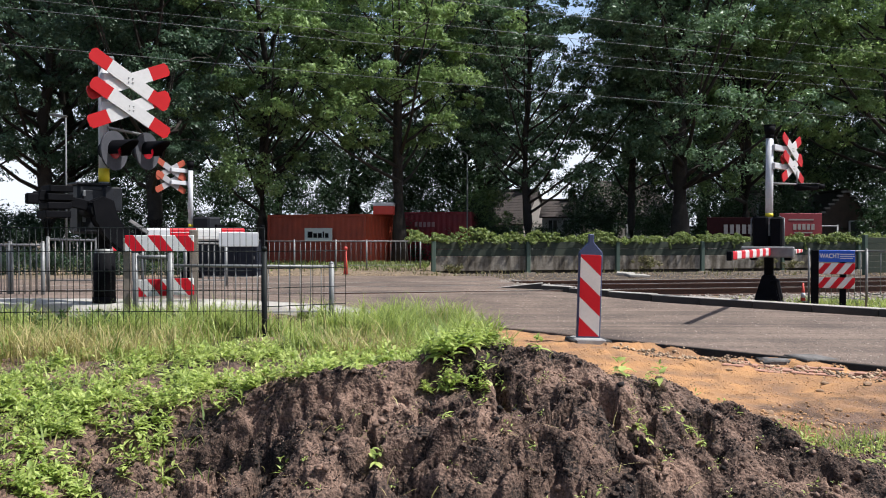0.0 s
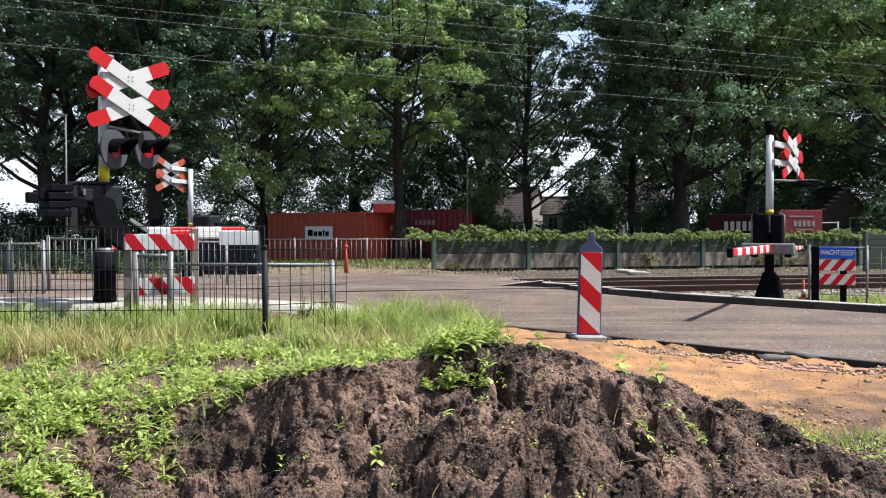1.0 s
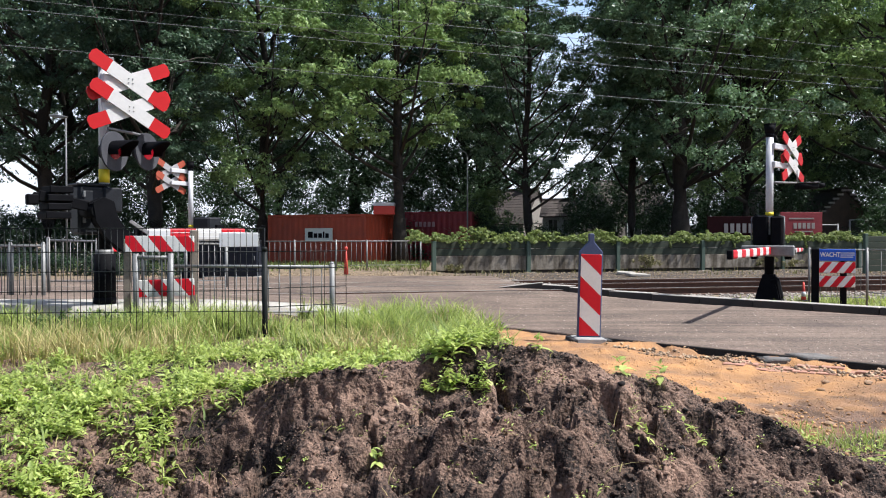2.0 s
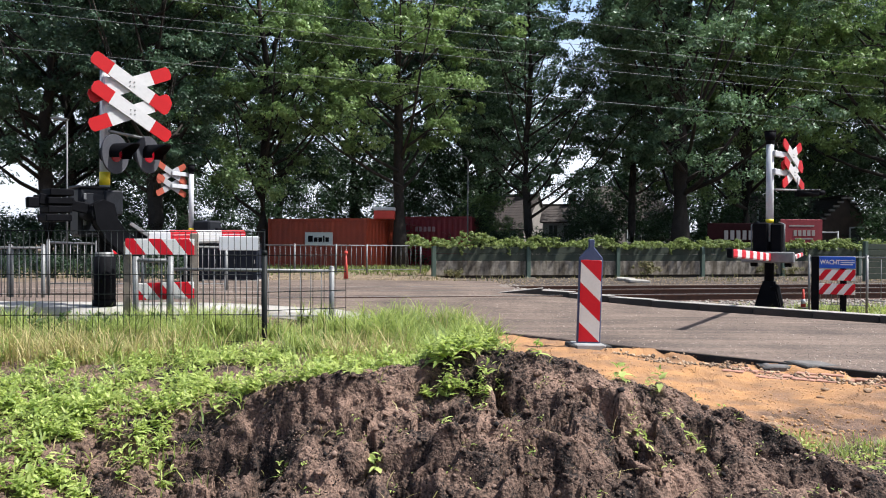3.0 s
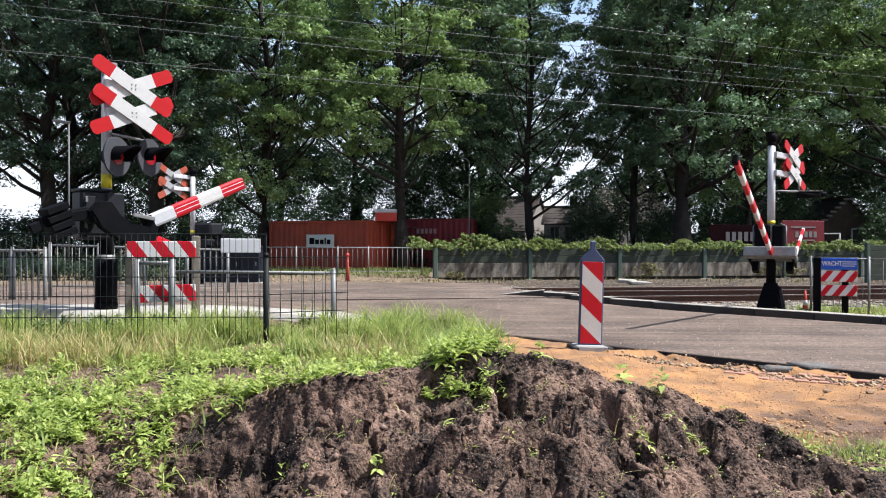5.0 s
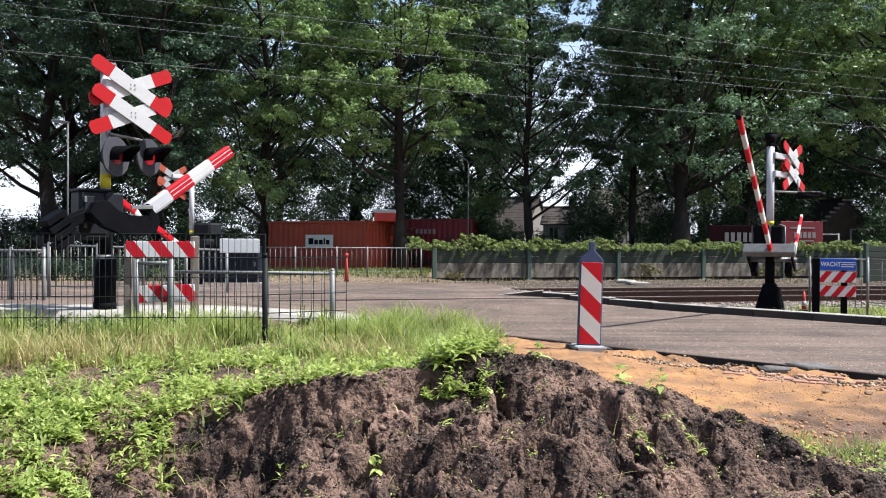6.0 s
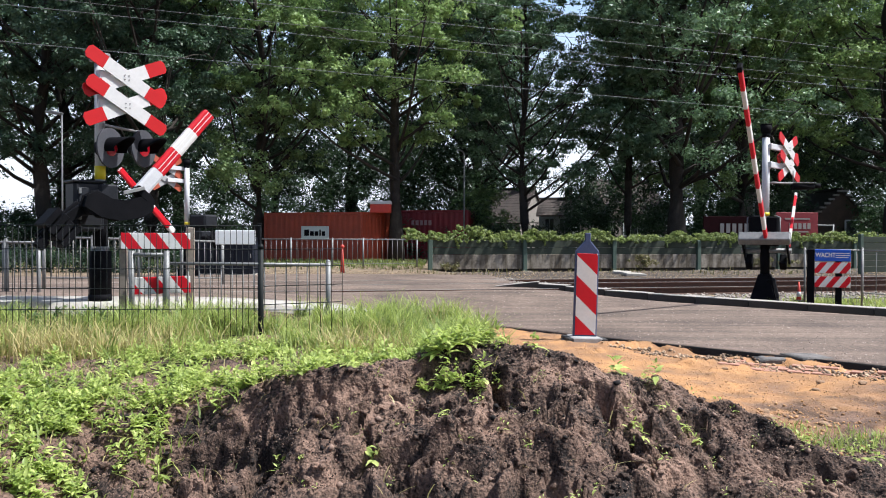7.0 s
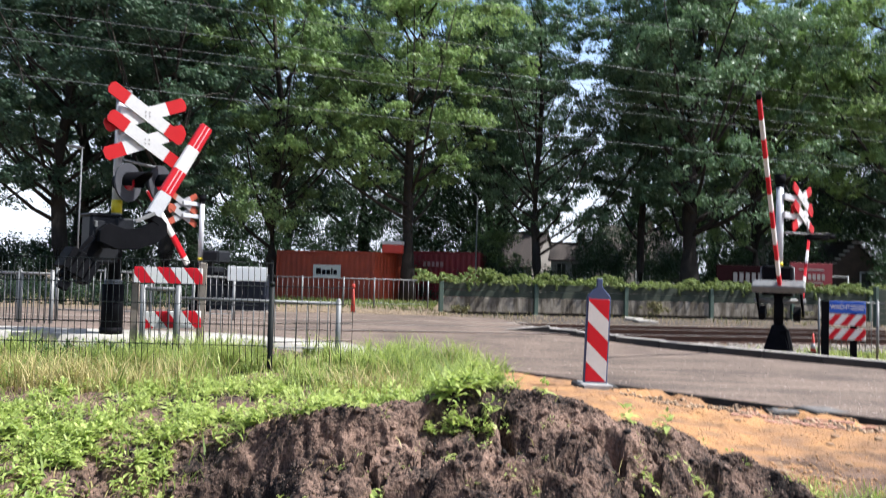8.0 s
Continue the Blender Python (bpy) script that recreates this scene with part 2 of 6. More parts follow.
def bx(bm, sx, sy, sz, m=None, bev=0.0):
    """A box of those sizes round the origin of m, its edges rounded by bev."""
    t = bmesh.new()
    bmesh.ops.create_cube(t, size=1.0, matrix=Matrix.Diagonal((sx, sy, sz, 1)))
    if bev:
        bmesh.ops.bevel(t, geom=t.edges[:], offset=bev, segments=1, affect="EDGES")
    join(bm, t, m)


def join(bm, t, m=None):
    if m is not None:
        t.transform(m)
    vs = [bm.verts.new(v.co) for v in t.verts]
    t.verts.index_update()
    for f in t.faces:
        nf = bm.faces.new([vs[v.index] for v in f.verts])
        nf.smooth = f.smooth
    t.free()


def tube(bm, p, q, r, r2=None, seg=10):
    """A closed round bar from p to q."""
    p, q = Vector(p), Vector(q)
    t = bmesh.new()
    bmesh.ops.create_cone(t, cap_ends=True, segments=seg, radius1=r, radius2=r if r2 is None else r2, depth=(q - p).length)
    for f in t.faces:
        f.smooth = len(f.verts) == 4
    turn = (q - p).to_track_quat("Z", "Y").to_matrix().to_4x4()
    join(bm, t, Matrix.Translation((p + q) / 2) @ turn)


def slab(bm, pts, thick, m=None, bev=0.0):
    """A flat shape of (x, z) points, thick along y, round the plane y = 0."""
    t = bmesh.new()
    f = t.faces.new([t.verts.new((x, -thick / 2, z)) for x, z in pts])
    ext = bmesh.ops.extrude_face_region(t, geom=[f])
    bmesh.ops.translate(t, vec=(0, thick, 0), verts=[v for v in ext["geom"] if isinstance(v, bmesh.types.BMVert)])
    bmesh.ops.recalc_face_normals(t, faces=t.faces[:])
    if bev:
        bmesh.ops.bevel(t, geom=t.edges[:], offset=bev, segments=1, affect="EDGES")
    join(bm, t, m)


def mesh_of(name, bm, material):
    me = bpy.data.meshes.new(name)
    bm.normal_update()
    bm.to_mesh(me)
    bm.free()
    me.materials.append(material)
    return me


def part(name, bm, material, parent=None, label=""):
    ob = new(name, mesh_of(name, bm, material))
    ob.parent = parent
    return tagged(ob, label)


def thing(name, m, label, category, group=""):
    ob = new(name)
    ob.matrix_basis = m
    ob.empty_display_size = 0.1
    return tagged(ob, label, category, group)


def arrays(name, verts, faces, material, smooth=False):
    me = bpy.data.meshes.new(name)
    verts, faces = np.asarray(verts, dtype=np.float32), np.asarray(faces, dtype=np.int32)
    k = faces.shape[1]
    me.vertices.add(len(verts))
    me.vertices.foreach_set("co", verts.ravel())
    me.loops.add(faces.size)
    me.loops.foreach_set("vertex_index", faces.ravel())
    me.polygons.add(len(faces))
    me.polygons.foreach_set("loop_start", np.arange(0, faces.size, k, dtype=np.int32))
    me.update(calc_edges=True)
    me.materials.append(material)
    if smooth:
        me.polygons.foreach_set("use_smooth", np.ones(len(faces), dtype=bool))
    return me


def sstep(a, b, x):
    t = np.clip((np.asarray(x, dtype=float) - a) / (b - a), 0, 1)
    return t * t * (3 - 2 * t)


def vnoise(x, y, seed=0):
    """Smooth value noise on arrays, 0 to 1."""
    xi, yi = np.floor(x).astype(np.int64), np.floor(y).astype(np.int64)
    xf, yf = x - xi, y - yi
    u, v = xf * xf * (3 - 2 * xf), yf * yf * (3 - 2 * yf)

    def h(i, j):
        k = (i * 374761393 + j * 668265263 + seed * 974634777) & 0x7FFFFFFF
        k = ((k ^ (k >> 13)) * 1274126177) & 0x7FFFFFFF
        return ((k ^ (k >> 16)) & 0xFFFF) / 65535.0
    return (h(xi, yi) * (1 - u) + h(xi + 1, yi) * u) * (1 - v) + (h(xi, yi + 1) * (1 - u) + h(xi + 1, yi + 1) * u) * v


def fbm(x, y, octaves=4, seed=0):
    s, a, tot = 0.0, 1.0, 0.0
    for k in range(octaves):
        s = s + a * vnoise(x * 2 ** k, y * 2 ** k, seed + k)
        tot += a
        a *= 0.5
    return s / tot


def domes(x, y, size, seed):
    """Rounded clods packed side by side with creases between them, 0 to 1."""
    x, y = x / size, y / size
    xi, yi = np.floor(x).astype(np.int64), np.floor(y).astype(np.int64)
    best = np.full(np.shape(x), 9.0)
    for i in (-1, 0, 1):
        for j in (-1, 0, 1):
            k = ((xi + i) * 374761393 + (yi + j) * 668265263 + seed * 974634777) & 0x7FFFFFFF
            k = ((k ^ (k >> 13)) * 1274126177) & 0x7FFFFFFF
            k = k ^ (k >> 16)
            px, py, pr = (k & 255) / 255, (k >> 8 & 255) / 255, 0.8 + 0.5 * (k >> 16 & 255) / 255
            best = np.minimum(best, ((xi + i + px - x) ** 2 + (yi + j + py - y) ** 2) * pr)
    return np.sqrt(np.clip(1 - best * 1.6, 0, 1))


# ---- ground ----
CREST_X = (-2.6, -1.6, -1.10, -0.64, -0.24, 0.19, 0.48, 0.76, 1.05, 1.34, 1.63, 1.91, 2.25, 3.2)
CREST_Z = (0.27, 0.28, 0.355, 0.455, 0.515, 0.575, 0.585, 0.50, 0.43, 0.345, 0.215, 0.11, 0.03, -0.08)
# hollows broken out of the cut face: place, half sizes, depth
HOLLOWS = ((-0.43, 3.62, 0.035, 0.060, 0.13), (-0.22, 3.47, 0.13, 0.035, 0.08), (0.29, 3.87, 0.030, 0.050, 0.11), (0.26, 3.73, 0.045, 0.050, 0.10),
           (0.47, 3.75, 0.06, 0.050, 0.12), (0.76, 3.83, 0.055, 0.055, 0.13), (0.85, 3.69, 0.06, 0.04, 0.08), (-1.14, 3.60, 0.06, 0.06, 0.13),
           (-0.84, 3.56, 0.05, 0.05, 0.12), (-0.92, 3.80, 0.05, 0.03, 0.07), (0.05, 3.72, 0.05, 0.04, 0.09), (1.15, 3.68, 0.07, 0.04, 0.06))


def road_z(x, y):
    """The level of the carriageway: it climbs a little towards the crossing and behind the verge."""
    x, y = np.asarray(x, dtype=float), np.asarray(y, dtype=float)
    return 0.36 * sstep(0.3, -4.5, x) * (1 - sstep(11.5, 16.0, y)) + 0.095 * sstep(12.5, 17.0, y) * sstep(4.5, 1.5, x)


def bank_edge(y):
    return np.interp(y, (3.0, 4.5, 6.0, 8.0, 9.5, 10.6, 11.6), (0.85, 0.80, 0.72, 0.50, 0.15, -0.4, -1.5))


def masks(x, y):
    """How far a spot belongs to the grassy bank, to the dug mound, to the bed of the tracks."""
    bank = sstep(0.35, -0.35, x - bank_edge(y)) * (1 - sstep(8.6, 9.6, y + 0.25 * np.clip(x + 4, -3, 0) - 0.15 * np.clip(x + 4, 0, 2.4)))
    track = sstep(14.0, 15.5, y - 0.2 * x) * sstep(1.6, 2.6, x)
    return bank, track


def ground_z(x, y):
    x, y = np.asarray(x, dtype=float), np.asarray(y, dtype=float)
    bank, track = masks(x, y)
    low = road_z(x, y) - 0.025 - 0.045 * sstep(1.5, 2.4, x)
    low = low * (1 - sstep(22, 26, y)) + 0.02 * sstep(22, 26, y)
    foot = y - 27.8 - 0.228 * (x + 0.35)
    low = low - sstep(-0.6, 0.8, x) * sstep(-7.0, -5.0, foot) * (0.06 + 0.14 * sstep(-1.1, -0.4, foot))
    field = np.interp(y, (2.0, 3.0, 4.0, 5.0, 6.0, 7.0, 8.0, 9.2), (0.06, 0.17, 0.27, 0.33, 0.34, 0.30, 0.24, 0.26))
    z = low + (field - low) * bank
    crest = np.interp(x, CREST_X, CREST_Z)
    yc = 3.9 + 0.10 * np.sin(x * 2.3) + 0.06 * np.sin(x * 5.1 + 1) - 0.25 * sstep(1.2, 2.2, x)
    d = yc - y
    face = crest - 0.62 * np.clip(d, 0, 9) ** 0.85
    side = sstep(-2.4, -0.9, x) * (1 - sstep(2.6, 3.6, x))
    back = z + np.clip(crest - z, 0, 1) * np.exp(-np.clip(-d, 0, 9) ** 2 / 0.30)
    front = z * (1 - side) + face * side
    z = np.where(d > 0, np.maximum(front, -0.45), z * (1 - side) + back * side)
    near = 1 - sstep(1.2, 2.4, y)
    z = z * (1 - near) - 0.42 * near
    # broken soil: lumps, runnels down the cut face, small crumbs
    soil = np.clip(side * sstep(1.0, -0.25, np.abs(d - 0.55) - 0.75), 0, 1)
    wx, wy = x + 0.35 * (fbm(x * 2.1, y * 2.1, 3, 7) - 0.5), y + 0.35 * (fbm(x * 2.1, y * 2.1, 3, 8) - 0.5)
    inner = sstep(-0.1, 0.35, d)
    run = np.abs(fbm(wx * 2.6, wy * 1.2, 3, 3) - 0.5) * 2
    z = z - soil * 0.035 * (1 - sstep(0.0, 0.26, run)) * sstep(-0.05, 0.3, d)
    for hx, hy, rx, ry, deep in HOLLOWS:
        q = np.hypot((wx - hx) / rx, (wy - hy) / ry) + 0.9 * (fbm(x * 11, y * 11, 3, 67) - 0.5)
        z = z - 1.9 * deep * sstep(1.45, 0.65, q) + 0.40 * deep * np.exp(-((x - hx - 1.7 * rx) / rx) ** 2 - ((y - hy) / ry) ** 2)
    z = z - soil * 0.07 * sstep(0.0, 0.045, d + 0.10 * (fbm(x * 7, y * 2, 3, 19) - 0.5)) * sstep(-1.1, -0.8, x) * sstep(0.15, -0.1, x)
    z = z - soil * 0.085 * sstep(0.80, 0.93, domes(wx, wy * 1.5, 0.19, 21)) * sstep(0.02, 0.2, d) * sstep(0.40, 0.55, fbm(x * 3.3, y * 3.3, 2, 73))
    pit = fbm(wx * 9.5 + 3, wy * 12.0, 2, 83)
    z = z - soil * 0.10 * sstep(0.59, 0.64, pit) * sstep(-0.02, 0.15, d)
    ledge = fbm(wx * 3.4 + 5, wy * 8.0, 4, 91)
    z = z + soil * 0.045 * (sstep(0.46, 0.50, ledge) - 0.5) * sstep(0.05, 0.35, d)
    broken = soil * (0.35 + 0.65 * sstep(0.40, 0.60, fbm(x * 2.6, y * 2.6, 3, 37)))
    z = z + soil * (0.10 + 0.20 * inner) * (fbm(wx * 2.9, wy * 2.9, 3, 11) - 0.5)
    z = z + broken * (0.040 * domes(wx, wy, 0.14, 3) + 0.022 * domes(wx + 0.3, wy, 0.062, 5) - 0.03)
    z = z + soil * (0.011 * domes(x, y, 0.030, 9) + 0.05 * (fbm(wx * 9, wy * 9, 3, 23) - 0.5) + 0.018 * (fbm(x * 45, y * 45, 2, 29) - 0.5))
    rough = bank * (1 - soil) + 0.7 * (1 - bank)
    strip = ((x - 2.97) * 1.05 + (y - 7.68) * 1.5) / 1.83
    rough = rough * (1 - sstep(2.4, 2.9, x) * np.exp(-(strip + 0.1) ** 2 / 0.09))
    fade = 1 - sstep(9, 13, y)
    tilled = bank * (1 - soil) * sstep(6.0, 5.2, y) * sstep(2.6, 3.2, y)
    z = z + tilled * (0.030 * domes(wx, wy, 0.16, 13) + 0.022 * domes(wx, wy, 0.07, 15) - 0.028)
    loose = (1 - bank) * (1 - soil) * sstep(3.2, 2.2, strip) * sstep(3.6, 4.4, y) * sstep(9.5, 8.5, y) * (1 - sstep(6.5, 7.5, x))
    verge = ((x - 2.0) * 1.9 + (y - 9.0) * 2.1) / 2.83
    z = z + loose * 0.065 * np.exp(-((verge + 0.08) / 0.22) ** 2) * sstep(0.44, 0.60, fbm(x * 3.1, y * 3.1, 3, 65))
    z = z + loose * (0.05 * (fbm(x * 1.7 + 4, y * 2.6, 3, 63) - 0.5) + 0.018 * domes(wx, wy, 0.11, 17) * sstep(0.42, 0.6, fbm(x * 2.2, y * 2.2, 3, 64)))
    z = z + rough * fade * (0.09 * (fbm(x * 2.2, y * 2.2, 4, 31) - 0.5) + 0.05 * (fbm(x * 8, y * 8, 3, 41) - 0.5))
    return z


def axis(stops):
    """Grid lines: (from, to, step) one after another."""
    out = []
    for a, b, s in stops:
        out += list(np.linspace(a, b, max(2, int(round((b - a) / s)) + 1))[:-1])
    return np.array(out + [stops[-1][1]])


gx = axis([(-600, -60, 60), (-60, -12, 4), (-12, -4, 0.25), (-4, -2.2, 0.06), (-2.2, 2.5, 0.0095), (2.5, 5.0, 0.03), (5.0, 7, 0.12), (7, 20, 0.6), (20, 60, 5), (60, 600, 60)])
gy = axis([(-300, -20, 40), (-20, 1, 2), (1, 2.6, 0.08), (2.6, 2.8, 0.03), (2.8, 3.36, 0.015), (3.36, 4.08, 0.005), (4.08, 4.4, 0.0075), (4.4, 5.0, 0.02), (5.0, 7, 0.04), (7, 13, 0.15), (13, 30, 0.5), (30, 60, 5), (60, 900, 80)])
GX, GY = np.meshgrid(gx, gy)
GZ = ground_z(GX, GY)
# the cut face crumbles sideways too
cut = sstep(3.3, 3.45, GY) * sstep(4.05, 3.92, GY) * sstep(-2.0, -1.6, GX) * sstep(2.2, 1.8, GX)
GY = GY + cut * (0.045 * (fbm(GX * 19, GZ * 19, 3, 101) - 0.5) + 0.020 * (fbm(GX * 55, GZ * 55, 2, 103) - 0.5))
GX = GX + cut * 0.030 * (fbm(GY * 23 + 5, GZ * 23, 3, 105) - 0.5)
verts = np.stack([GX, GY, GZ], -1).reshape(-1, 3)
nx, ny = len(gx), len(gy)
ii = (np.arange(ny - 1)[:, None] * nx + np.arange(nx - 1)[None, :]).ravel()
GROUND = mat("soil", (0.012, 0.0082, 0.0068), (0.235, 0.156, 0.118), rough=0.95, scale=4.5, fine=70, bump=0.8, dist=0.02)
GROUND.node_tree.nodes[GROUND["ramp"]].color_ramp.elements[0].position = 0.40
GROUND.node_tree.nodes[GROUND["ramp"]].color_ramp.elements[1].position = 0.61
streaked(GROUND, (2.1, 3.2, 1.6), (0.50, 0.47, 0.45), (1.22, 1.17, 1.13))
gm = arrays("ground", verts, np.stack([ii, ii + 1, ii + nx + 1, ii + nx], -1), GROUND, smooth=True)
bank_m, track_m = masks(GX, GY)
sand_m = (1 - sstep(0.25, 0.8, bank_m + 0.6 * (fbm(GX * 2, GY * 2, 3, 5) - 0.5))) * (1 - sstep(0.02, 0.16, GZ + 0.08 * fbm(GX * 3, GY * 3, 3, 9))) * (1 - sstep(12, 14, GY)) * sstep(-0.2, 0.25, GY - 3.95 - 0.75 * sstep(1.3, 1.9, GX) + 0.5 * (fbm(GX * 2.4, GY * 2.4, 3, 17) - 0.5))
sand_m = sand_m * (1 - 0.8 * sstep(0.45, 0.60, fbm(GX * 3.6, GY * 3.0, 5, 15)) * (1 - sstep(5.4, 6.9, GY)))
sand_m = sand_m * (1 - 0.55 * sstep(1.7, 3.2, GX) * (1 - sstep(5.4, 6.7, GY)))
dry_m = sstep(14.5, 17, GY)
dug_m = sstep(-0.4, 0.8, GX) * sstep(20.3, 21.3, GY - 0.2 * GX)
for key, val in (("sand", sand_m), ("dry", dry_m), ("dug", dug_m)):
    at = gm.attributes.new(key, "FLOAT", "POINT")
    at.data.foreach_set("value", val.ravel().astype(np.float32))


def blend_in(m, key, a, b, scale):
    """Lays another earth over the base colour where the mesh says so."""
    n, l = m.node_tree.nodes, m.node_tree.links
    p = n["Principled BSDF"]
    old = p.inputs["Base Color"].links[0].from_socket
    at, no, ramp, mix = n.new("ShaderNodeAttribute"), n.new("ShaderNodeTexNoise"), n.new("ShaderNodeValToRGB"), n.new("ShaderNodeMix")
    at.attribute_name = key
    no.inputs["Scale"].default_value, no.inputs["Detail"].default_value = scale, 8
    co = n.new("ShaderNodeTexCoord")
    l.new(co.outputs["Object"], no.inputs["Vector"])
    ramp.color_ramp.elements[0].position, ramp.color_ramp.elements[1].position = 0.35, 0.65
    ramp.color_ramp.elements[0].color, ramp.color_ramp.elements[1].color = (*a, 1), (*b, 1)
    mix.data_type = "RGBA"
    l.new(no.outputs["Fac"], ramp.inputs[0])
    l.new(at.outputs["Fac"], mix.inputs[0])
    l.new(old, mix.inputs[6])
    l.new(ramp.outputs[0], mix.inputs[7])
    l.new(mix.outputs[2], p.inputs["Base Color"])


blend_in(GROUND, "sand", (0.46, 0.24, 0.095), (0.22, 0.125, 0.07), 2.6)
blend_in(GROUND, "dry", (0.27, 0.20, 0.125), (0.095, 0.072, 0.048), 2.4)
blend_in(GROUND, "dug", (0.115, 0.088, 0.066), (0.030, 0.024, 0.019), 1.6)
ground = tagged(new("ground", gm), "dark dug soil, ochre sand and dry verge", "ground", kind="structure")

# ---- road ----
ASPHALT = mat("worn_asphalt", (0.060, 0.045, 0.038), (0.205, 0.160, 0.132), rough=0.85, scale=0.8, fine=48, bump=0.7, dist=0.012)
n_, l_ = ASPHALT.node_tree.nodes, ASPHALT.node_tree.links
co_, mp_, st_, rp_, mx_ = (n_.new("ShaderNode" + k) for k in ("TexCoord", "Mapping", "TexNoise", "ValToRGB", "Mix"))
mp_.inputs["Rotation"].default_value, mp_.inputs["Scale"].default_value = (0, 0, radians(40)), (0.16, 3.2, 1)
st_.inputs["Scale"].default_value, st_.inputs["Detail"].default_value = 1.3, 6
rp_.color_ramp.elements[0].position, rp_.color_ramp.elements[1].position = 0.36, 0.66
rp_.color_ramp.elements[0].color, rp_.color_ramp.elements[1].color = (0.78, 0.76, 0.74, 1), (1.32, 1.27, 1.21, 1)
mx_.data_type, mx_.blend_type = "RGBA", "MULTIPLY"
mx_.inputs[0].default_value = 1.0
l_.new(co_.outputs["Object"], mp_.inputs[0])
l_.new(mp_.outputs[0], st_.inputs[0])
l_.new(st_.outputs["Fac"], rp_.inputs[0])
l_.new(n_[ASPHALT["ramp"]].outputs[0], mx_.inputs[6])
l_.new(rp_.outputs[0], mx_.inputs[7])
gr_, gp_, gm_ = n_.new("ShaderNodeTexNoise"), n_.new("ShaderNodeValToRGB"), n_.new("ShaderNodeMix")
gr_.inputs["Scale"].default_value, gr_.inputs["Detail"].default_value, gr_.inputs["Roughness"].default_value = 15, 7, 0.85
gp_.color_ramp.elements[0].position, gp_.color_ramp.elements[1].position = 0.40, 0.62
gp_.color_ramp.elements[0].color, gp_.color_ramp.elements[1].color = (0.55, 0.53, 0.52, 1), (1.48, 1.46, 1.42, 1)
gm_.data_type, gm_.blend_type = "RGBA", "MULTIPLY"
gm_.inputs[0].default_value = 1.0
l_.new(co_.outputs["Object"], gr_.inputs[0])
l_.new(gr_.outputs["Fac"], gp_.inputs[0])
l_.new(mx_.outputs[2], gm_.inputs[6])
l_.new(gp_.outputs[0], gm_.inputs[7])
l_.new(gm_.outputs[2], n_["Principled BSDF"].inputs["Base Color"])
NEAR = [(14, -0.9), (4.1, 7.1), (2.0, 9.0), (0.7, 10.3), (-0.35, 10.9), (-1.6, 11.5), (-3.0, 10.6), (-4.0, 9.75), (-30, 9.2)]
FAR = [(14, 3.6), (6.75, 11.6), (4.18, 14.2), (2.1, 16.8), (1.4, 22.4), (-3.0, 22.6), (-7.5, 22.0), (-14, 20), (-40, 18)]


def along(pts, n):
    p = np.array(pts, dtype=float)
    s = np.linspace(0, len(p) - 1, n)
    return np.stack([np.interp(s, np.arange(len(p)), p[:, k]) for k in (0, 1)], -1)


def drape(name, near, far, n, m, lift, depth, material, level=road_z):
    """A sheet between two lines on the ground, with an edge of that depth all round."""
    a, b = along(near, n), along(far, n)
    f = np.linspace(0, 1, m)[None, :, None]
    g = a[:, None] * (1 - f) + b[:, None] * f
    z = level(g[..., 0], g[..., 1]) + lift
    top = np.concatenate([g, z[..., None]], -1)
    top = np.concatenate([top[:, :1] - (0, 0, depth), top, top[:, -1:] - (0, 0, depth)], 1)
    k = m + 2
    i = (np.arange(n - 1)[:, None] * k + np.arange(k - 1)[None, :]).ravel()
    return new(name, arrays(name, top.reshape(-1, 3), np.stack([i, i + k, i + k + 1, i + 1], -1)[:, ::-1], material))


tagged(drape("road", NEAR, FAR, 81, 40, 0.0, 0.16, ASPHALT), "grey-brown worn asphalt road leading over the rails", "road", kind="structure")
# tarry side of the layer; its shade is put into the near-black colour too
edge = along([(14, -0.9), (4.1, 7.1), (1.8, 9.19)], 60)
out = np.array([(-0.68, -0.735)]) * 0.015
ez = road_z(edge[:, 0], edge[:, 1])
ev = np.stack([np.concatenate([edge + out * k, (ez + dz)[:, None]], 1) for k, dz in ((0, 0.004), (1, -0.002), (1.6, -0.17))], 1).reshape(-1, 3)
ei = np.arange(59)[:, None] * 3
tagged(new("road_edge", arrays("road_edge", ev, np.concatenate([np.concatenate([ei + k, ei + k + 1, ei + k + 4, ei + k + 3], 1) for k in (0, 1)]),
                               mat("shaded_bitumen", (0.008, 0.0075, 0.007), (0.022, 0.020, 0.018), rough=0.9, scale=6, fine=50, bump=0.6))),
       "black broken edge of the asphalt layer", "road edge", kind="structure")
tagged(drape("pavement", [(0.0, 10.12), (-0.35, 10.02), (-0.75, 10.1), (-1.5, 10.4), (-2.9, 10.2), (-3.5, 8.9), (-12, 8.05)],
             [(0.02, 10.2), (-0.35, 10.78), (-0.75, 11.05), (-1.6, 11.48), (-3.0, 10.58), (-4.0, 9.73), (-12, 9.45)], 43, 6, 0.07, 0.2, CONCRETE),
       "pale concrete path strip beside the road", "pavement", kind="structure")


def kerb_stone():
    bm = bmesh.new()
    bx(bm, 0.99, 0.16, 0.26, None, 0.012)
    return mesh_of("kerb_stone", bm, KERB_SHADED)


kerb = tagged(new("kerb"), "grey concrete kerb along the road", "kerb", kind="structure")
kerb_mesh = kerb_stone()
# thin added strip that carries the painted sunlit tone of the kerb tops
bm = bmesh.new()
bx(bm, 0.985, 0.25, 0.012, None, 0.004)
cap_mesh = mesh_of("kerb_top", bm, KERB_LIT)


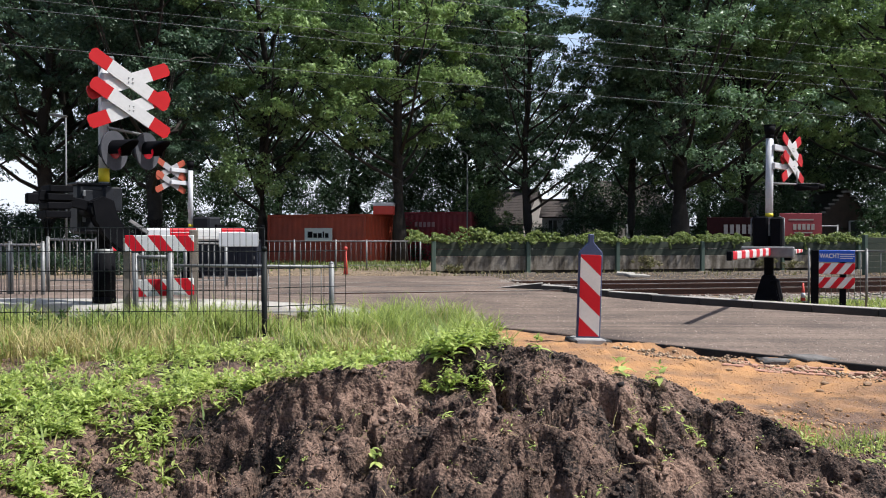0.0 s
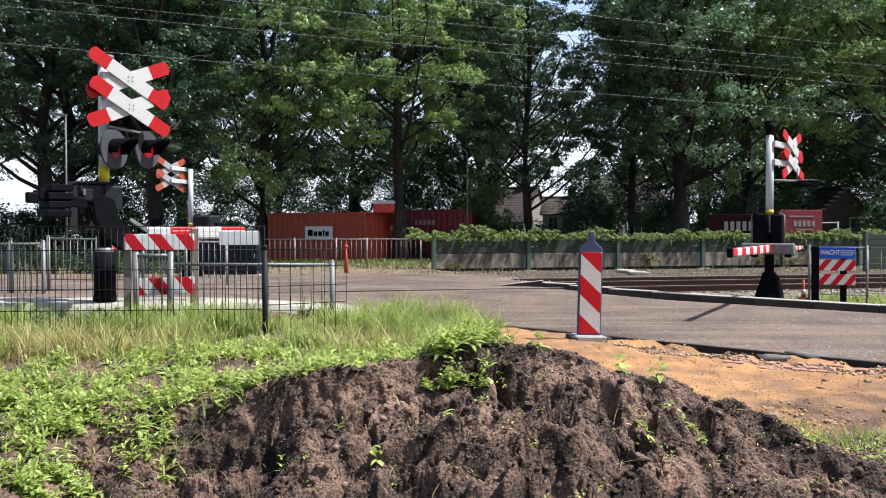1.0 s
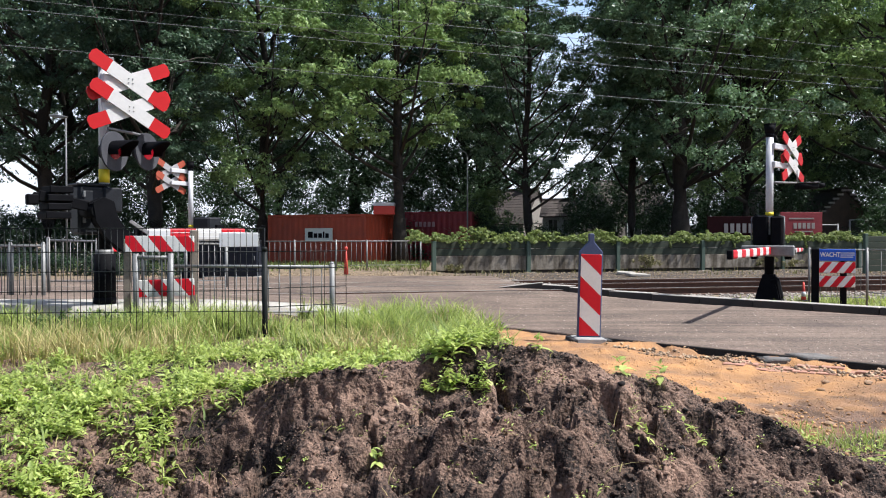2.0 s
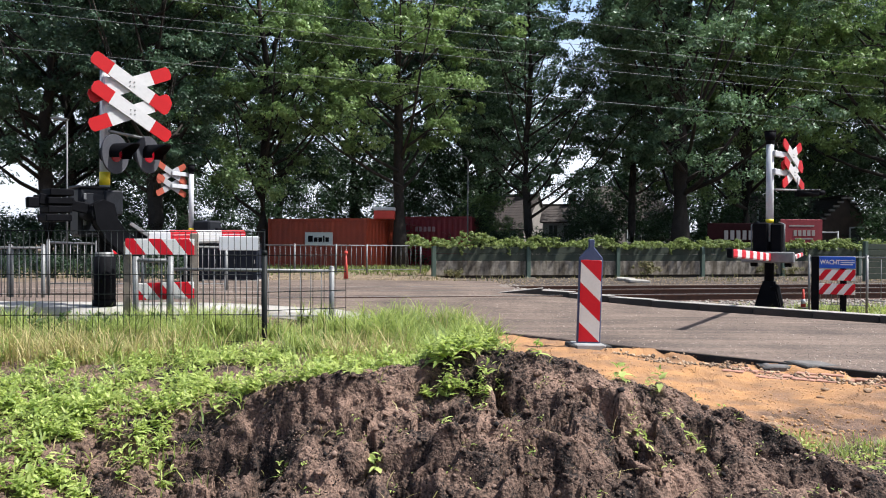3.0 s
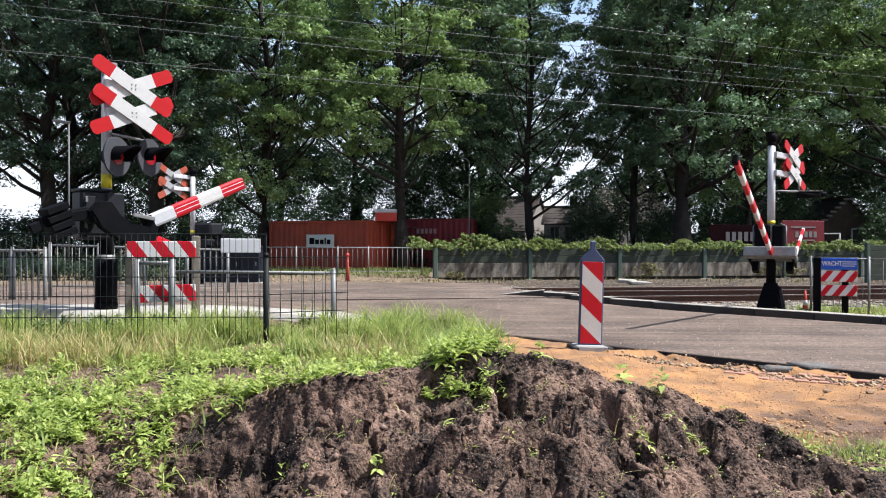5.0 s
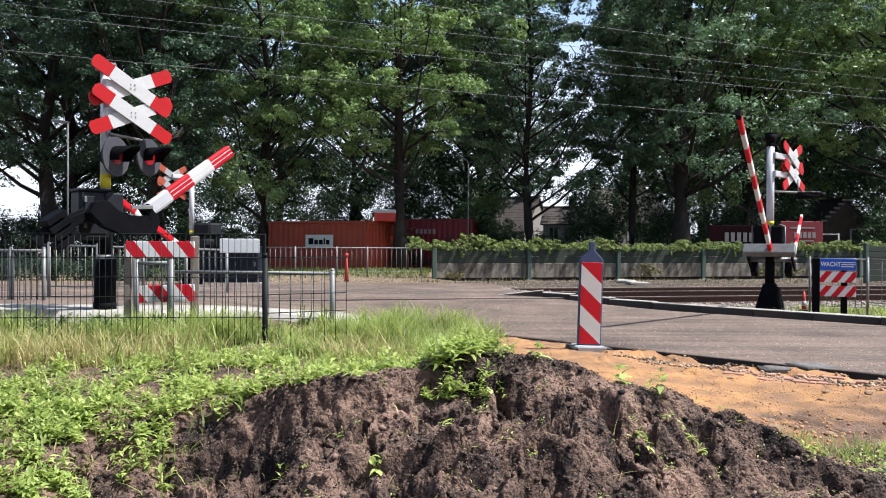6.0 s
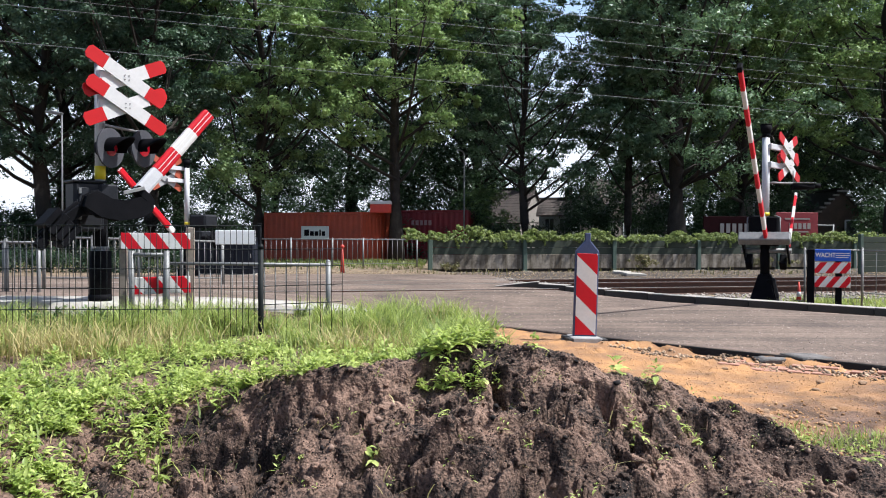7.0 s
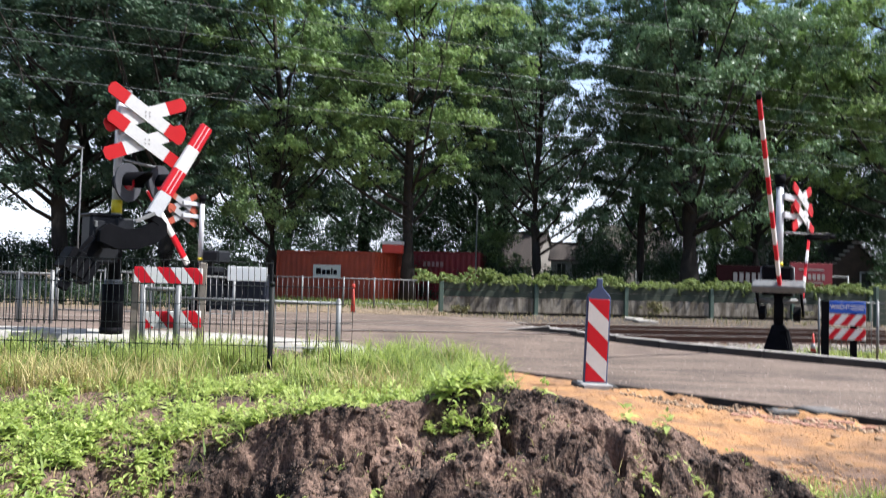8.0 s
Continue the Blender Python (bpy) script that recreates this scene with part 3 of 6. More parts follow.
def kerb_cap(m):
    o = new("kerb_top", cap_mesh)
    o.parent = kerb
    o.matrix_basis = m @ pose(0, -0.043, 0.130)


KA, KB = Vector((2.05, 17.0, 0)), Vector((14.0, 3.8, 0))
kdir = (KB - KA).normalized()
for i in range(17):
    o = new("kerb_stone", kerb_mesh)
    o.parent = kerb
    c = KA + kdir * (0.5 + i)
    o.matrix_basis = pose(c.x, c.y, 0.008 - 0.03 * float(sstep(9.5, 6.0, c.x)) + 0.08 * float(sstep(4.5, 1.5, c.x)), random.uniform(-.3, .3), 0, math.degrees(math.atan2(kdir.y, kdir.x)))
    kerb_cap(o.matrix_basis @ pose(0, 0, 0, 0, 0, 180))
o = new("kerb_stone", kerb_mesh)
o.parent = kerb
o.matrix_basis = pose(1.72, 16.95, 0.03, 0, 7, 165)
kerb_cap(o.matrix_basis)

# ---- tracks ----
RD = Vector((0.981, 0.192, 0)).normalized()


def rail(d):
    """One rail whose line passes d metres in front of the camera."""
    base = Vector((0, d, 0)) * 1.0
    th = thing("rail", Matrix.Translation(base) @ pose(0, 0, 0, 0, 0, math.degrees(math.atan2(RD.y, RD.x))), "rusty steel rail with a worn bright head", "rail", "railway rails")
    bm = bmesh.new()
    slab(bm, [(-.07, -.06), (.07, -.06), (.07, -.045), (.012, -.03), (.012, .06), (.034, .07), (.034, .095), (-.034, .095), (-.034, .07), (-.012, .06), (-.012, -.03), (-.07, -.045)],
         110, Matrix.Rotation(math.pi / 2, 4, "Z"))
    part("rail_body", bm, RUST, th)
    bm = bmesh.new()
    bx(bm, 110, 0.05, 0.006, pose(0, 0, 0.099))
    part("rail_head", bm, RAIL_TOP, th)
    return th


RAILS = (19.45, 17.80, 15.85)
for d in RAILS:
    rail(d)

sl = bmesh.new()
bx(sl, 0.25, 2.3, 0.14, None, 0.015)
sleeper_mesh = mesh_of("sleeper", sl, SLEEPER)
ang = math.degrees(math.atan2(RD.y, RD.x))
for mid in ((RAILS[0] + RAILS[1]) / 2, RAILS[2] - 0.72):
    for i in range(40):
        c = Vector((0, mid, 0)) + RD * (2.7 + 0.62 * i)
        s = tagged(new("sleeper", sleeper_mesh), "weathered brown railway sleeper in ballast", "sleeper", "railway sleepers")
        s.matrix_basis = pose(c.x, c.y, -0.125, 0, random.uniform(-.4, .4), ang + random.uniform(-.6, .6))


def shard_material(name, a, b):
    m = mat(name, a, b, rough=0.95, bump=0)
    n, l = m.node_tree.nodes, m.node_tree.links
    geo = n.new("ShaderNodeNewGeometry")
    l.new(geo.outputs["Random Per Island"], n[m["ramp"]].inputs[0])
    return m


def chips(name, n, place, lo, hi, material, label, category, seed, level=None):
    """Loose broken stones, each a small eight-sided lump."""
    rs = np.random.RandomState(seed)
    x, y = place(rs, n)
    r = rs.uniform(lo, hi, n)
    z = (level or ground_z)(x, y) + r * 0.25
    oc = np.array([(1, 0, 0), (-1, 0, 0), (0, 1, 0), (0, -1, 0), (0, 0, 1), (0, 0, -1)], dtype=float)
    fc = np.array([(0, 2, 4), (2, 1, 4), (1, 3, 4), (3, 0, 4), (2, 0, 5), (1, 2, 5), (3, 1, 5), (0, 3, 5)])
    jig = rs.uniform(0.55, 1.25, (n, 6, 1))
    a = rs.uniform(0, 6.28, n)
    ca, sa = np.cos(a)[:, None], np.sin(a)[:, None]
    p = oc[None] * jig
    p = np.stack([p[..., 0] * ca - p[..., 1] * sa, p[..., 0] * sa + p[..., 1] * ca + 0.3 * p[..., 2], p[..., 2] * 0.75 + 0.3 * p[..., 0]], -1)
    v = p * r[:, None, None] + np.stack([x, y, z], -1)[:, None]
    f = (fc[None] + 6 * np.arange(n)[:, None, None]).reshape(-1, 3)
    return tagged(new(name, arrays(name, v.reshape(-1, 3), f, material)), label, category, kind="stuff")


def bed(rs, n):
    s, d = rs.uniform(1.5, 30, n), rs.uniform(13.6, 20.6, n)
    x, y = RD.x * s, d + RD.y * s
    return x, y


def bed_clear(rs, n):
    x, y = bed(rs, n * 2)
    ok = (x - KA.x) * -kdir.y + (y - KA.y) * kdir.x > 0.25
    return x[ok][:n], y[ok][:n]


bx_, by_ = bed_clear(np.random.RandomState(3), 11000)
chips("ballast", len(bx_), lambda rs, n: (bx_, by_), 0.022, 0.055, STONE, "grey-brown crushed stone ballast between the rails", "gravel", 4)

# ---- level crossing gates ----
ARM = ended("cross_arm_paint", 0.285)
ARM_FADED = ended("faded_arm_paint", 0.285, (0.36, 0.085, 0.05), (0.34, 0.34, 0.35))


def cross(parent, m, tilt, front=0.02, paint=None):
    """A double saltire: two pairs of crossed boards. Its own x runs across, z up, and it faces its own -y."""
    for k, drop in ((0, 0.0), (1, -0.34)):
        for lean, off in ((-27, -0.012), (27, 0.018)):
            bm = bmesh.new()
            h, w = 0.537, 0.081
            slab(bm, [(-h + .03, -w), (h - .03, -w), (h, -w * .5), (h, w * .5), (h - .03, w), (-h + .03, w), (-h, w * .5), (-h, -w * .5)], 0.02)
            o = part("cross_arm", bm, paint or ARM, parent)
            o.matrix_basis = m @ pose(0, off - front * k, drop, 0, 0, 0) @ Matrix.Rotation(radians(lean - tilt) * -1, 4, "Y")
    for zz in (0.0, -0.34):
        for sx in (-0.025, 0.025):
            for sz in (-0.025, 0.025):
                bm = bmesh.new()
                tube(bm, (sx, -0.048 if zz else -0.030, sz + zz), (sx, -0.01, sz + zz), 0.008, seg=6)
                o = part("bolt", bm, GALV, parent)
                o.matrix_basis = m.copy()


def lamp(parent, m, lens):
    """A round warning light: a dark backboard, a lens and a deep hood. It faces its own -y."""
    bm = bmesh.new()
    tube(bm, (0, -0.012, 0), (0, 0.012, 0), 0.235, seg=32)
    board = part("backboard", bm, BOARD_GREY, parent, "round dark grey backboard")
    board.matrix_basis = m.copy()
    bm = bmesh.new()
    tube(bm, (0, 0.01, 0), (0, 0.16, 0), 0.12, 0.09, seg=20)
    part("lamp_case", bm, BLACK, board)
    bm = bmesh.new()
    bmesh.ops.create_uvsphere(bm, u_segments=20, v_segments=10, radius=0.10)
    bmesh.ops.scale(bm, vec=(1, 0.35, 1), verts=bm.verts)
    bmesh.ops.translate(bm, vec=(0, -0.015, 0), verts=bm.verts)
    part("lens", bm, lens, board, "red signal lens")
    bm = bmesh.new()
    n, r0, r1, ln = 22, 0.115, 0.125, 0.32
    rows = []
    for i in range(n + 1):
        a = radians(-25 + 230 * i / n)
        c, s = math.cos(a), math.sin(a)
        reach = ln * (0.45 + 0.55 * max(0.0, s))
        rows.append([bm.verts.new(p) for p in ((r0 * c, -0.012, r0 * s), (r0 * c, -reach, r0 * s), (r1 * c, -reach, r1 * s), (r1 * c, -0.012, r1 * s))])
    for a, b in zip(rows, rows[1:]):
        for k in range(4):
            bm.faces.new((a[k], a[(k + 1) % 4], b[(k + 1) % 4], b[k]))
    for e in (rows[0], rows[-1]):
        bm.faces.new(e)
    bmesh.ops.recalc_face_normals(bm, faces=bm.faces[:])
    part("hood", bm, BLACK, board)
    return board


def boom_mesh(bm, start, end, h0, h1, w):
    """A hollow-section arm along x that tapers to its tip."""
    t = bmesh.new()
    ring = []
    for x, h in ((start, h0), (start + 0.3, h0), (end - 0.02, h1), (end, h1 * 0.9)):
        ring.append([t.verts.new((x, y * w / 2, z * h / 2)) for y, z in ((-1, -.7), (-.7, -1), (.7, -1), (1, -.7), (1, .7), (.7, 1), (-.7, 1), (-1, .7))])
    for a, b in zip(ring, ring[1:]):
        for k in range(8):
            t.faces.new((a[k], a[(k + 1) % 8], b[(k + 1) % 8], b[k]))
    t.faces.new(ring[0][::-1]), t.faces.new(ring[-1])
    bmesh.ops.recalc_face_normals(t, faces=t.faces[:])
    join(bm, t)


moving = {}


def gate(key, x, y, z, yaw, hub, length, start, label, face, lamps_face, tilt, arm_side, pole_top, short=None, cross_z=2.6, rad=0.068, band=1.5, bands=0.0):
    g = thing("crossing_gate", pose(x, y, z, 0, 0, yaw), label, "crossing gate", "level crossing gates")
    rel = face - yaw
    # foot, post and pole
    bm = bmesh.new()
    if key == "near":
        tube(bm, (0, 0, -0.05), (0, 0, 0.03), 0.130, seg=24)
        tube(bm, (0, 0, 0.03), (0, 0, 0.55), 0.125, seg=24)
    else:
        bx(bm, 0.5, 0.46, 0.05, pose(0, 0, 0.02), 0.01)
        t = bmesh.new()
        bmesh.ops.create_cone(t, cap_ends=True, segments=4, radius1=0.33, radius2=0.14, depth=0.50, matrix=pose(0, 0, 0.28, 0, 0, 45))
        bmesh.ops.bevel(t, geom=t.edges[:], offset=0.025, segments=2, affect="EDGES")
        join(bm, t)
        bx(bm, 0.20, 0.18, 0.42, pose(0.05, 0.13, 0.24, 12, 0, 0), 0.04)
    part("foot", bm, BLACK, g)
    bm = bmesh.new()
    tube(bm, (0, 0, 0.40), (0, 0, hub + 0.3), 0.085, seg=20)
    part("post", bm, BLACK, g)
    if key == "near":
        bm = bmesh.new()
        tube(bm, (0, 0, 0.50), (0, 0, 0.60), 0.10, seg=20)
        part("collar", bm, GALV, g)
    bm = bmesh.new()
    tube(bm, (0, 0, hub + 0.25), (0, 0, pole_top), rad, seg=20)
    pole = part("pole", bm, WHITE_PAINT, g, "white painted signal pole")
    bm = bmesh.new()
    tube(bm, (0, 0, band), (0, 0, band + (0.16 if key == "near" else 0.07)), rad + 0.0035, seg=20)
    part("reflective_band", bm, YELLOW, pole, "yellow reflective band")
    bm = bmesh.new()
    if key == "near":
        bx(bm, 0.20, 0.16, 0.10, pose(0, 0, pole_top), 0.008)
    else:
        tube(bm, (0, 0, pole_top - 0.03), (0, 0, pole_top + 0.04), rad * 1.1, rad * 1.1, seg=20)
        tube(bm, (0, 0, pole_top + 0.04), (0, 0, pole_top + 0.20), rad * 1.2, rad * 1.55, seg=20)
        tube(bm, (0, 0, pole_top + 0.20), (0, 0, pole_top + 0.22), rad * 1.6, rad * 1.6, seg=20)
    part("pole_cap", bm, BLACK if key != "near" else GALV, pole)
    # saltires on two brackets
    cm = pose(0, 0, cross_z, 0, 0, rel + 90) @ pose(arm_side, -0.14, 0)
    for k in range(2):
        bm = bmesh.new()
        bx(bm, abs(arm_side) + 0.1, 0.06, 0.11, pose(arm_side / 2, -0.09, -0.34 * k), 0.008)
        o = part("cross_bracket", bm, WHITE_PAINT, g)
        o.matrix_basis = pose(0, 0, cross_z, 0, 0, rel + 90)
    cross(g, cm, tilt, paint=ARM_FADED if key == "far" else None)
    # warning lights
    if lamps_face is not None:
        lm = pose(0, 0, cross_z - 0.86, 0, 0, lamps_face - yaw + 90)
        for sx, lens in ((-0.02, LENS_DIM), (0.60, LENS_RED)):
            lamp(g, lm @ pose(sx, -0.16, 0.06 * (sx > 0.1)), lens)
        bm = bmesh.new()
        tube(bm, (-0.05, -0.1, 0.27), (0.58, -0.1, 0.27), 0.018)
        tube(bm, (0.58, -0.1, 0.27), (0.62, -0.1, 0.0), 0.018)
        o = part("lamp_bracket", bm, GALV, g)
        o.matrix_basis = lm
    # drive housing
    bm = bmesh.new()
    if key == "near":
        bx(bm, 0.36, 0.30, 0.58, pose(-0.15, 0.06, hub + 0.05), 0.03)
        bx(bm, 0.39, 0.33, 0.03, pose(-0.15, 0.06, hub + 0.345), 0.01)
        bx(bm, 0.22, 0.26, 0.30, pose(0.06, 0.0, hub + 0.17), 0.02)
    elif key == "right":
        bx(bm, 0.34, 0.27, 0.56, pose(0.0, -0.14, hub + 0.38), 0.03)
        bx(bm, 0.34, 0.21, 0.56, pose(0.0, 0.14, hub + 0.36), 0.03)
    else:
        bx(bm, 0.40, 0.66, 0.26, pose(-0.1, 0.3, hub + 0.05), 0.03)
        bx(bm, 0.50, 0.62, 0.36, pose(-0.25, 0.36, hub + 0.45), 0.05)
        tube(bm, (-0.25, -0.02, hub + 0.30), (-0.25, 0.10, hub + 0.30), 0.20, seg=16)
    house = part("drive_housing", bm, BLACK if key == "right" else HOUSING, g, "black steel drive housing")
    if key == "near":
        bm = bmesh.new()
        bx(bm, 0.26, 0.015, 0.44, pose(-0.15, -0.095, hub + 0.05), 0.005)
        part("housing_door", bm, HOUSING, house)
        bm = bmesh.new()
        tube(bm, (-0.237, -0.46, hub + 0.026), (-0.237, 0.0, hub + 0.026), 0.085, seg=16)
        part("drive_shaft", bm, BLACK, house)
        for hz in (-0.12, 0.18):
            bm = bmesh.new()
            bx(bm, 0.03, 0.03, 0.07, pose(-0.27, -0.105, hub + 0.05 + hz), 0.004)
            part("door_hinge", bm, GALV, house)
    if key == "right":
        for sy in (-0.30, 0.27):
            bm = bmesh.new()
            tube(bm, (0.1, sy, hub + 0.12), (0.1, sy, hub + 0.62), 0.012, seg=6)
            tube(bm, (0.1, sy, hub + 0.62), (0.0, sy * 0.6, hub + 0.66), 0.012, seg=6)
            part("cable_guard", bm, GALV, house)
    # moving carriage with its boom
    bm = bmesh.new()
    if key == "right":
        bx(bm, 0.17, 0.90, 0.20, pose(0.36, 0.02, 0.0), 0.02)
        tube(bm, (0, -0.42, 0), (0, 0.46, 0), 0.045, seg=12)
    elif key == "near":
        arc = [(-0.07, 0.10), (-0.04, -0.12), (0.08, -0.32), (0.26, -0.47), (0.42, -0.53), (0.53, -0.46), (0.56, -0.35), (0.44, -0.30), (0.30, -0.21), (0.21, -0.07), (0.17, 0.11), (0.05, 0.16)]
        for sy in (-0.07, 0.07):
            slab(bm, arc, 0.014, pose(0, sy, 0), 0.004)
        slab(bm, [(x * 0.93 + 0.01, z * 0.93 - 0.01) for x, z in arc], 0.13)
        bx(bm, 0.10, 0.16, 0.20, pose(0.50, 0, -0.30), 0.012)
        bx(bm, 0.62, 0.05, 0.12, pose(-0.28, 0.10, 0.10, 0, 12), 0.01)
        bx(bm, 0.60, 0.05, 0.10, pose(-0.30, 0.24, 0.12, 0, 8), 0.01)
    else:
        for sy in (-0.03, 0.17):
            slab(bm, [(-0.10, 0.10), (0.0, 0.12), (0.09, 0.05), (0.18, -0.08), (0.19, -0.30), (0.07, -0.30), (-0.02, -0.21), (-0.08, -0.06)], 0.035, pose(0, sy, 0), 0.008)
            bx(bm, 0.44, 0.05, 0.12, pose(-0.25, sy + 0.66, 0.12), 0.01)
        bx(bm, 0.12, 0.26, 0.18, pose(0.15, 0.05, -0.21), 0.012)
        tube(bm, (0, -0.06, 0.0), (0, 0.86, 0.0), 0.05, seg=12)
        bx(bm, 0.04, 0.28, 0.2, pose(-0.34, 0.73, 0.22), 0.008)
    car = part("boom_carriage", bm, GALV if key == "right" else BLACK, g, "counterweighted boom carriage")
    if key == "right":
        for sy in (-0.36, 0.40):
            bm = bmesh.new()
            slab(bm, [(-0.34, -0.06), (-0.34, 0.04), (0.0, 0.08), (0.44, 0.09), (0.44, -0.09), (0.0, -0.08)], 0.035, pose(0, sy, 0), 0.006)
            part("side_arm", bm, BLACK, car, "black side arm")
    if key == "near":
        for k in range(4):
            bm = bmesh.new()
            bx(bm, 0.27 - 0.02 * (k % 2), 0.30, 0.075, pose(-0.40 + 0.012 * k, 0.17, -0.05 + 0.095 * k), 0.008)
            part("counterweight", bm, BLACK, car)
        bm = bmesh.new()
        bx(bm, 0.13, 0.08, 0.12, pose(-0.64, 0.12, 0.12), 0.015)
        part("end_stop", bm, BLACK, car)
        bm = bmesh.new()
        slab(bm, [(0.32, -0.13), (0.35, -0.10), (0.56, -0.24), (0.54, -0.28)], 0.03, pose(0, -0.10, 0), 0.004)
        part("boom_fork", bm, GALV, car, "steel fork at the boom root")
    for sy in () if key == "near" else (-0.30, 0.30):
        bm = bmesh.new()
        if key == "right":
            bx(bm, 0.20, 0.12, 0.24, pose(-0.27, sy, -0.05), 0.015)
        else:
            bx(bm, 0.27, 0.10, 0.15, pose(-0.28, sy * 0.4 + 0.73, 0.34), 0.012)
            bx(bm, 0.26, 0.09, 0.15, pose(-0.46, sy * 0.4 + 0.73, 0.19), 0.012)
        part("counterweight", bm, BLACK, car)
    bm = bmesh.new()
    boom_mesh(bm, start, length, 0.165 if key == "near" else 0.145 if key == "right" else 0.16, 0.155 if key == "near" else 0.12 if key == "right" else 0.15, 0.085 if key != "right" else 0.065)
    boom_at = {"near": (0, 0, -0.281), "right": (0, 0.05, 0), "far": (0, 0.05, -0.21)}[key]
    b = part("boom", bm, striped("boom_bands_" + key, (1, 0, 0), bands, -length + bands / 2, share=0.5), car, "red and white banded boom")
    b.location = boom_at
    if key == "near":
        bm = bmesh.new()
        boom_mesh(bm, 0.52, start - 0.002, 0.165, 0.165, 0.085)
        part("boom_root", bm, WHITE_PAINT, car, "white root of the boom").location = boom_at
        for z in (-0.024, 0.026):
            bm = bmesh.new()
            bx(bm, length - start - 0.02, 0.004, 0.007, pose((length + start) / 2, -0.0435, z))
            part("edge_line", bm, WHITE_SHEET, b, "thin white line along the boom")
    if key == "right":
        bm = bmesh.new()
        bx(bm, 0.10, 0.075, 0.13, pose(length + 0.05, 0, 0), 0.01)
        part("tip_cap", bm, BLACK, b, "black end cap")
    if short:
        bm = bmesh.new()
        boom_mesh(bm, 0.1, short, 0.09, 0.07, 0.05)
        o = part("short_boom", bm, striped("short_bands_" + key, (1, 0, 0), 0.7, 0.1, share=0.5), g, "short red and white boom")
        o.matrix_basis = pose(0, 0.40, hub, 0, 0, 180)
        moving[key + "_short"] = (o, (0.05, 0.40, hub), 180)
    moving[key] = (car, (0, 0, hub) if key == "right" else (-0.237, -0.396, hub + 0.026) if key == "near" else (0.04, -0.02, hub), 0)
    return g


gate("near", -4.06, 9.2, 0.46, 45, 1.02, 1.87, 0.85, "black and white level crossing gate with double cross and red lights", -45, -15, 3, 0.26, 2.85, cross_z=2.63, rad=0.058, band=1.40, bands=0.68)
g = gate("right", 6.12, 14.4, 0.0, -120.3, 0.95, 4.28, 0.40, "white-poled crossing gate with double cross, boom opening over the road", -45, None, 0, 0.72, 3.10, short=1.75, cross_z=2.90, band=1.60, bands=0.72)
gate("far", -7.0, 21.3, 0.06, -118, 1.1, 2.78, 0.46, "crossing gate across the tracks, seen from behind", 150, None, 0, 0.55, 3.05, cross_z=3.0, band=1.45, bands=1.4)

# side lamp of the right gate
back = g.matrix_basis.inverted()
zz = 2.17
bm = bmesh.new()
lx = 6.731
tube(bm, (6.12, 14.4, zz + 0.06), (lx, 14.6, zz + 0.06), 0.02)
tube(bm, (lx, 14.6, zz), (lx, 14.6, 2.471), 0.014)
bm.transform(back)
part("lamp_arm", bm, GALV, g)
bm = bmesh.new()
tube(bm, (lx - 0.02, 14.6, zz), (lx + 0.40, 14.63, zz), 0.062, 0.058, seg=16)
tube(bm, (lx + 0.40, 14.63, zz + 0.01), (lx + 0.53, 14.64, zz + 0.02), 0.05, 0.045, seg=12)
bm.transform(back)
sl_ = part("side_lamp", bm, BLACK, g, "black side lamp")
bm = bmesh.new()
bx(bm, 0.44, 0.12, 0.012, pose(lx + 0.2, 14.62, zz + 0.072), 0.003)
bm.transform(back)
part("lamp_shield", bm, GREY_PAINT, sl_)

# ---- trees ----


def leaf_cloud(centres, radii, per, size, seed, flat=0.6):
    """Leaves as small pointed blades scattered on and in clumps."""
    rs = np.random.RandomState(seed)
    c = np.repeat(np.asarray(centres, dtype=float), per, 0)
    r = np.repeat(np.asarray(radii, dtype=float), per)
    n = len(c)
    d = rs.normal(size=(n, 3))
    d /= np.linalg.norm(d, axis=1)[:, None]
    p = c + d * (r * rs.uniform(0.15, 1.0, n) ** 0.42)[:, None] * (1, 1, flat)
    up = d * 0.8 + rs.normal(size=(n, 3)) * 0.40 + (0, 0, 0.6)
    up /= np.linalg.norm(up, axis=1)[:, None]
    a = np.cross(up, rs.normal(size=(n, 3)))
    a /= np.linalg.norm(a, axis=1)[:, None] + 1e-9
    b = np.cross(up, a)
    s = (size * rs.uniform(0.6, 1.3, n))[:, None]
    v = np.stack([p - a * s * 0.42 - b * s * 0.33, p - a * s * 0.30 + b * s * 0.36, p + a * s * 0.66], 1)
    return v.reshape(-1, 3), np.arange(n * 3).reshape(-1, 3)


def limb(bm, pts, radii, seg=8):
    """A bent round branch through the points."""
    rings = []
    for i, (p, r) in enumerate(zip(pts, radii)):
        q = Vector(pts[min(i + 1, len(pts) - 1)]) - Vector(pts[max(i - 1, 0)])
        t = q.to_track_quat("Z", "Y").to_matrix()
        rings.append([bm.verts.new(Vector(p) + t @ Vector((r * math.cos(k * 6.2832 / seg), r * math.sin(k * 6.2832 / seg), 0))) for k in range(seg)])
    for a, b in zip(rings, rings[1:]):
        for k in range(seg):
            f = bm.faces.new((a[k], a[(k + 1) % seg], b[(k + 1) % seg], b[k]))
            f.smooth = True
    bm.faces.new(rings[0][::-1]), bm.faces.new(rings[-1])


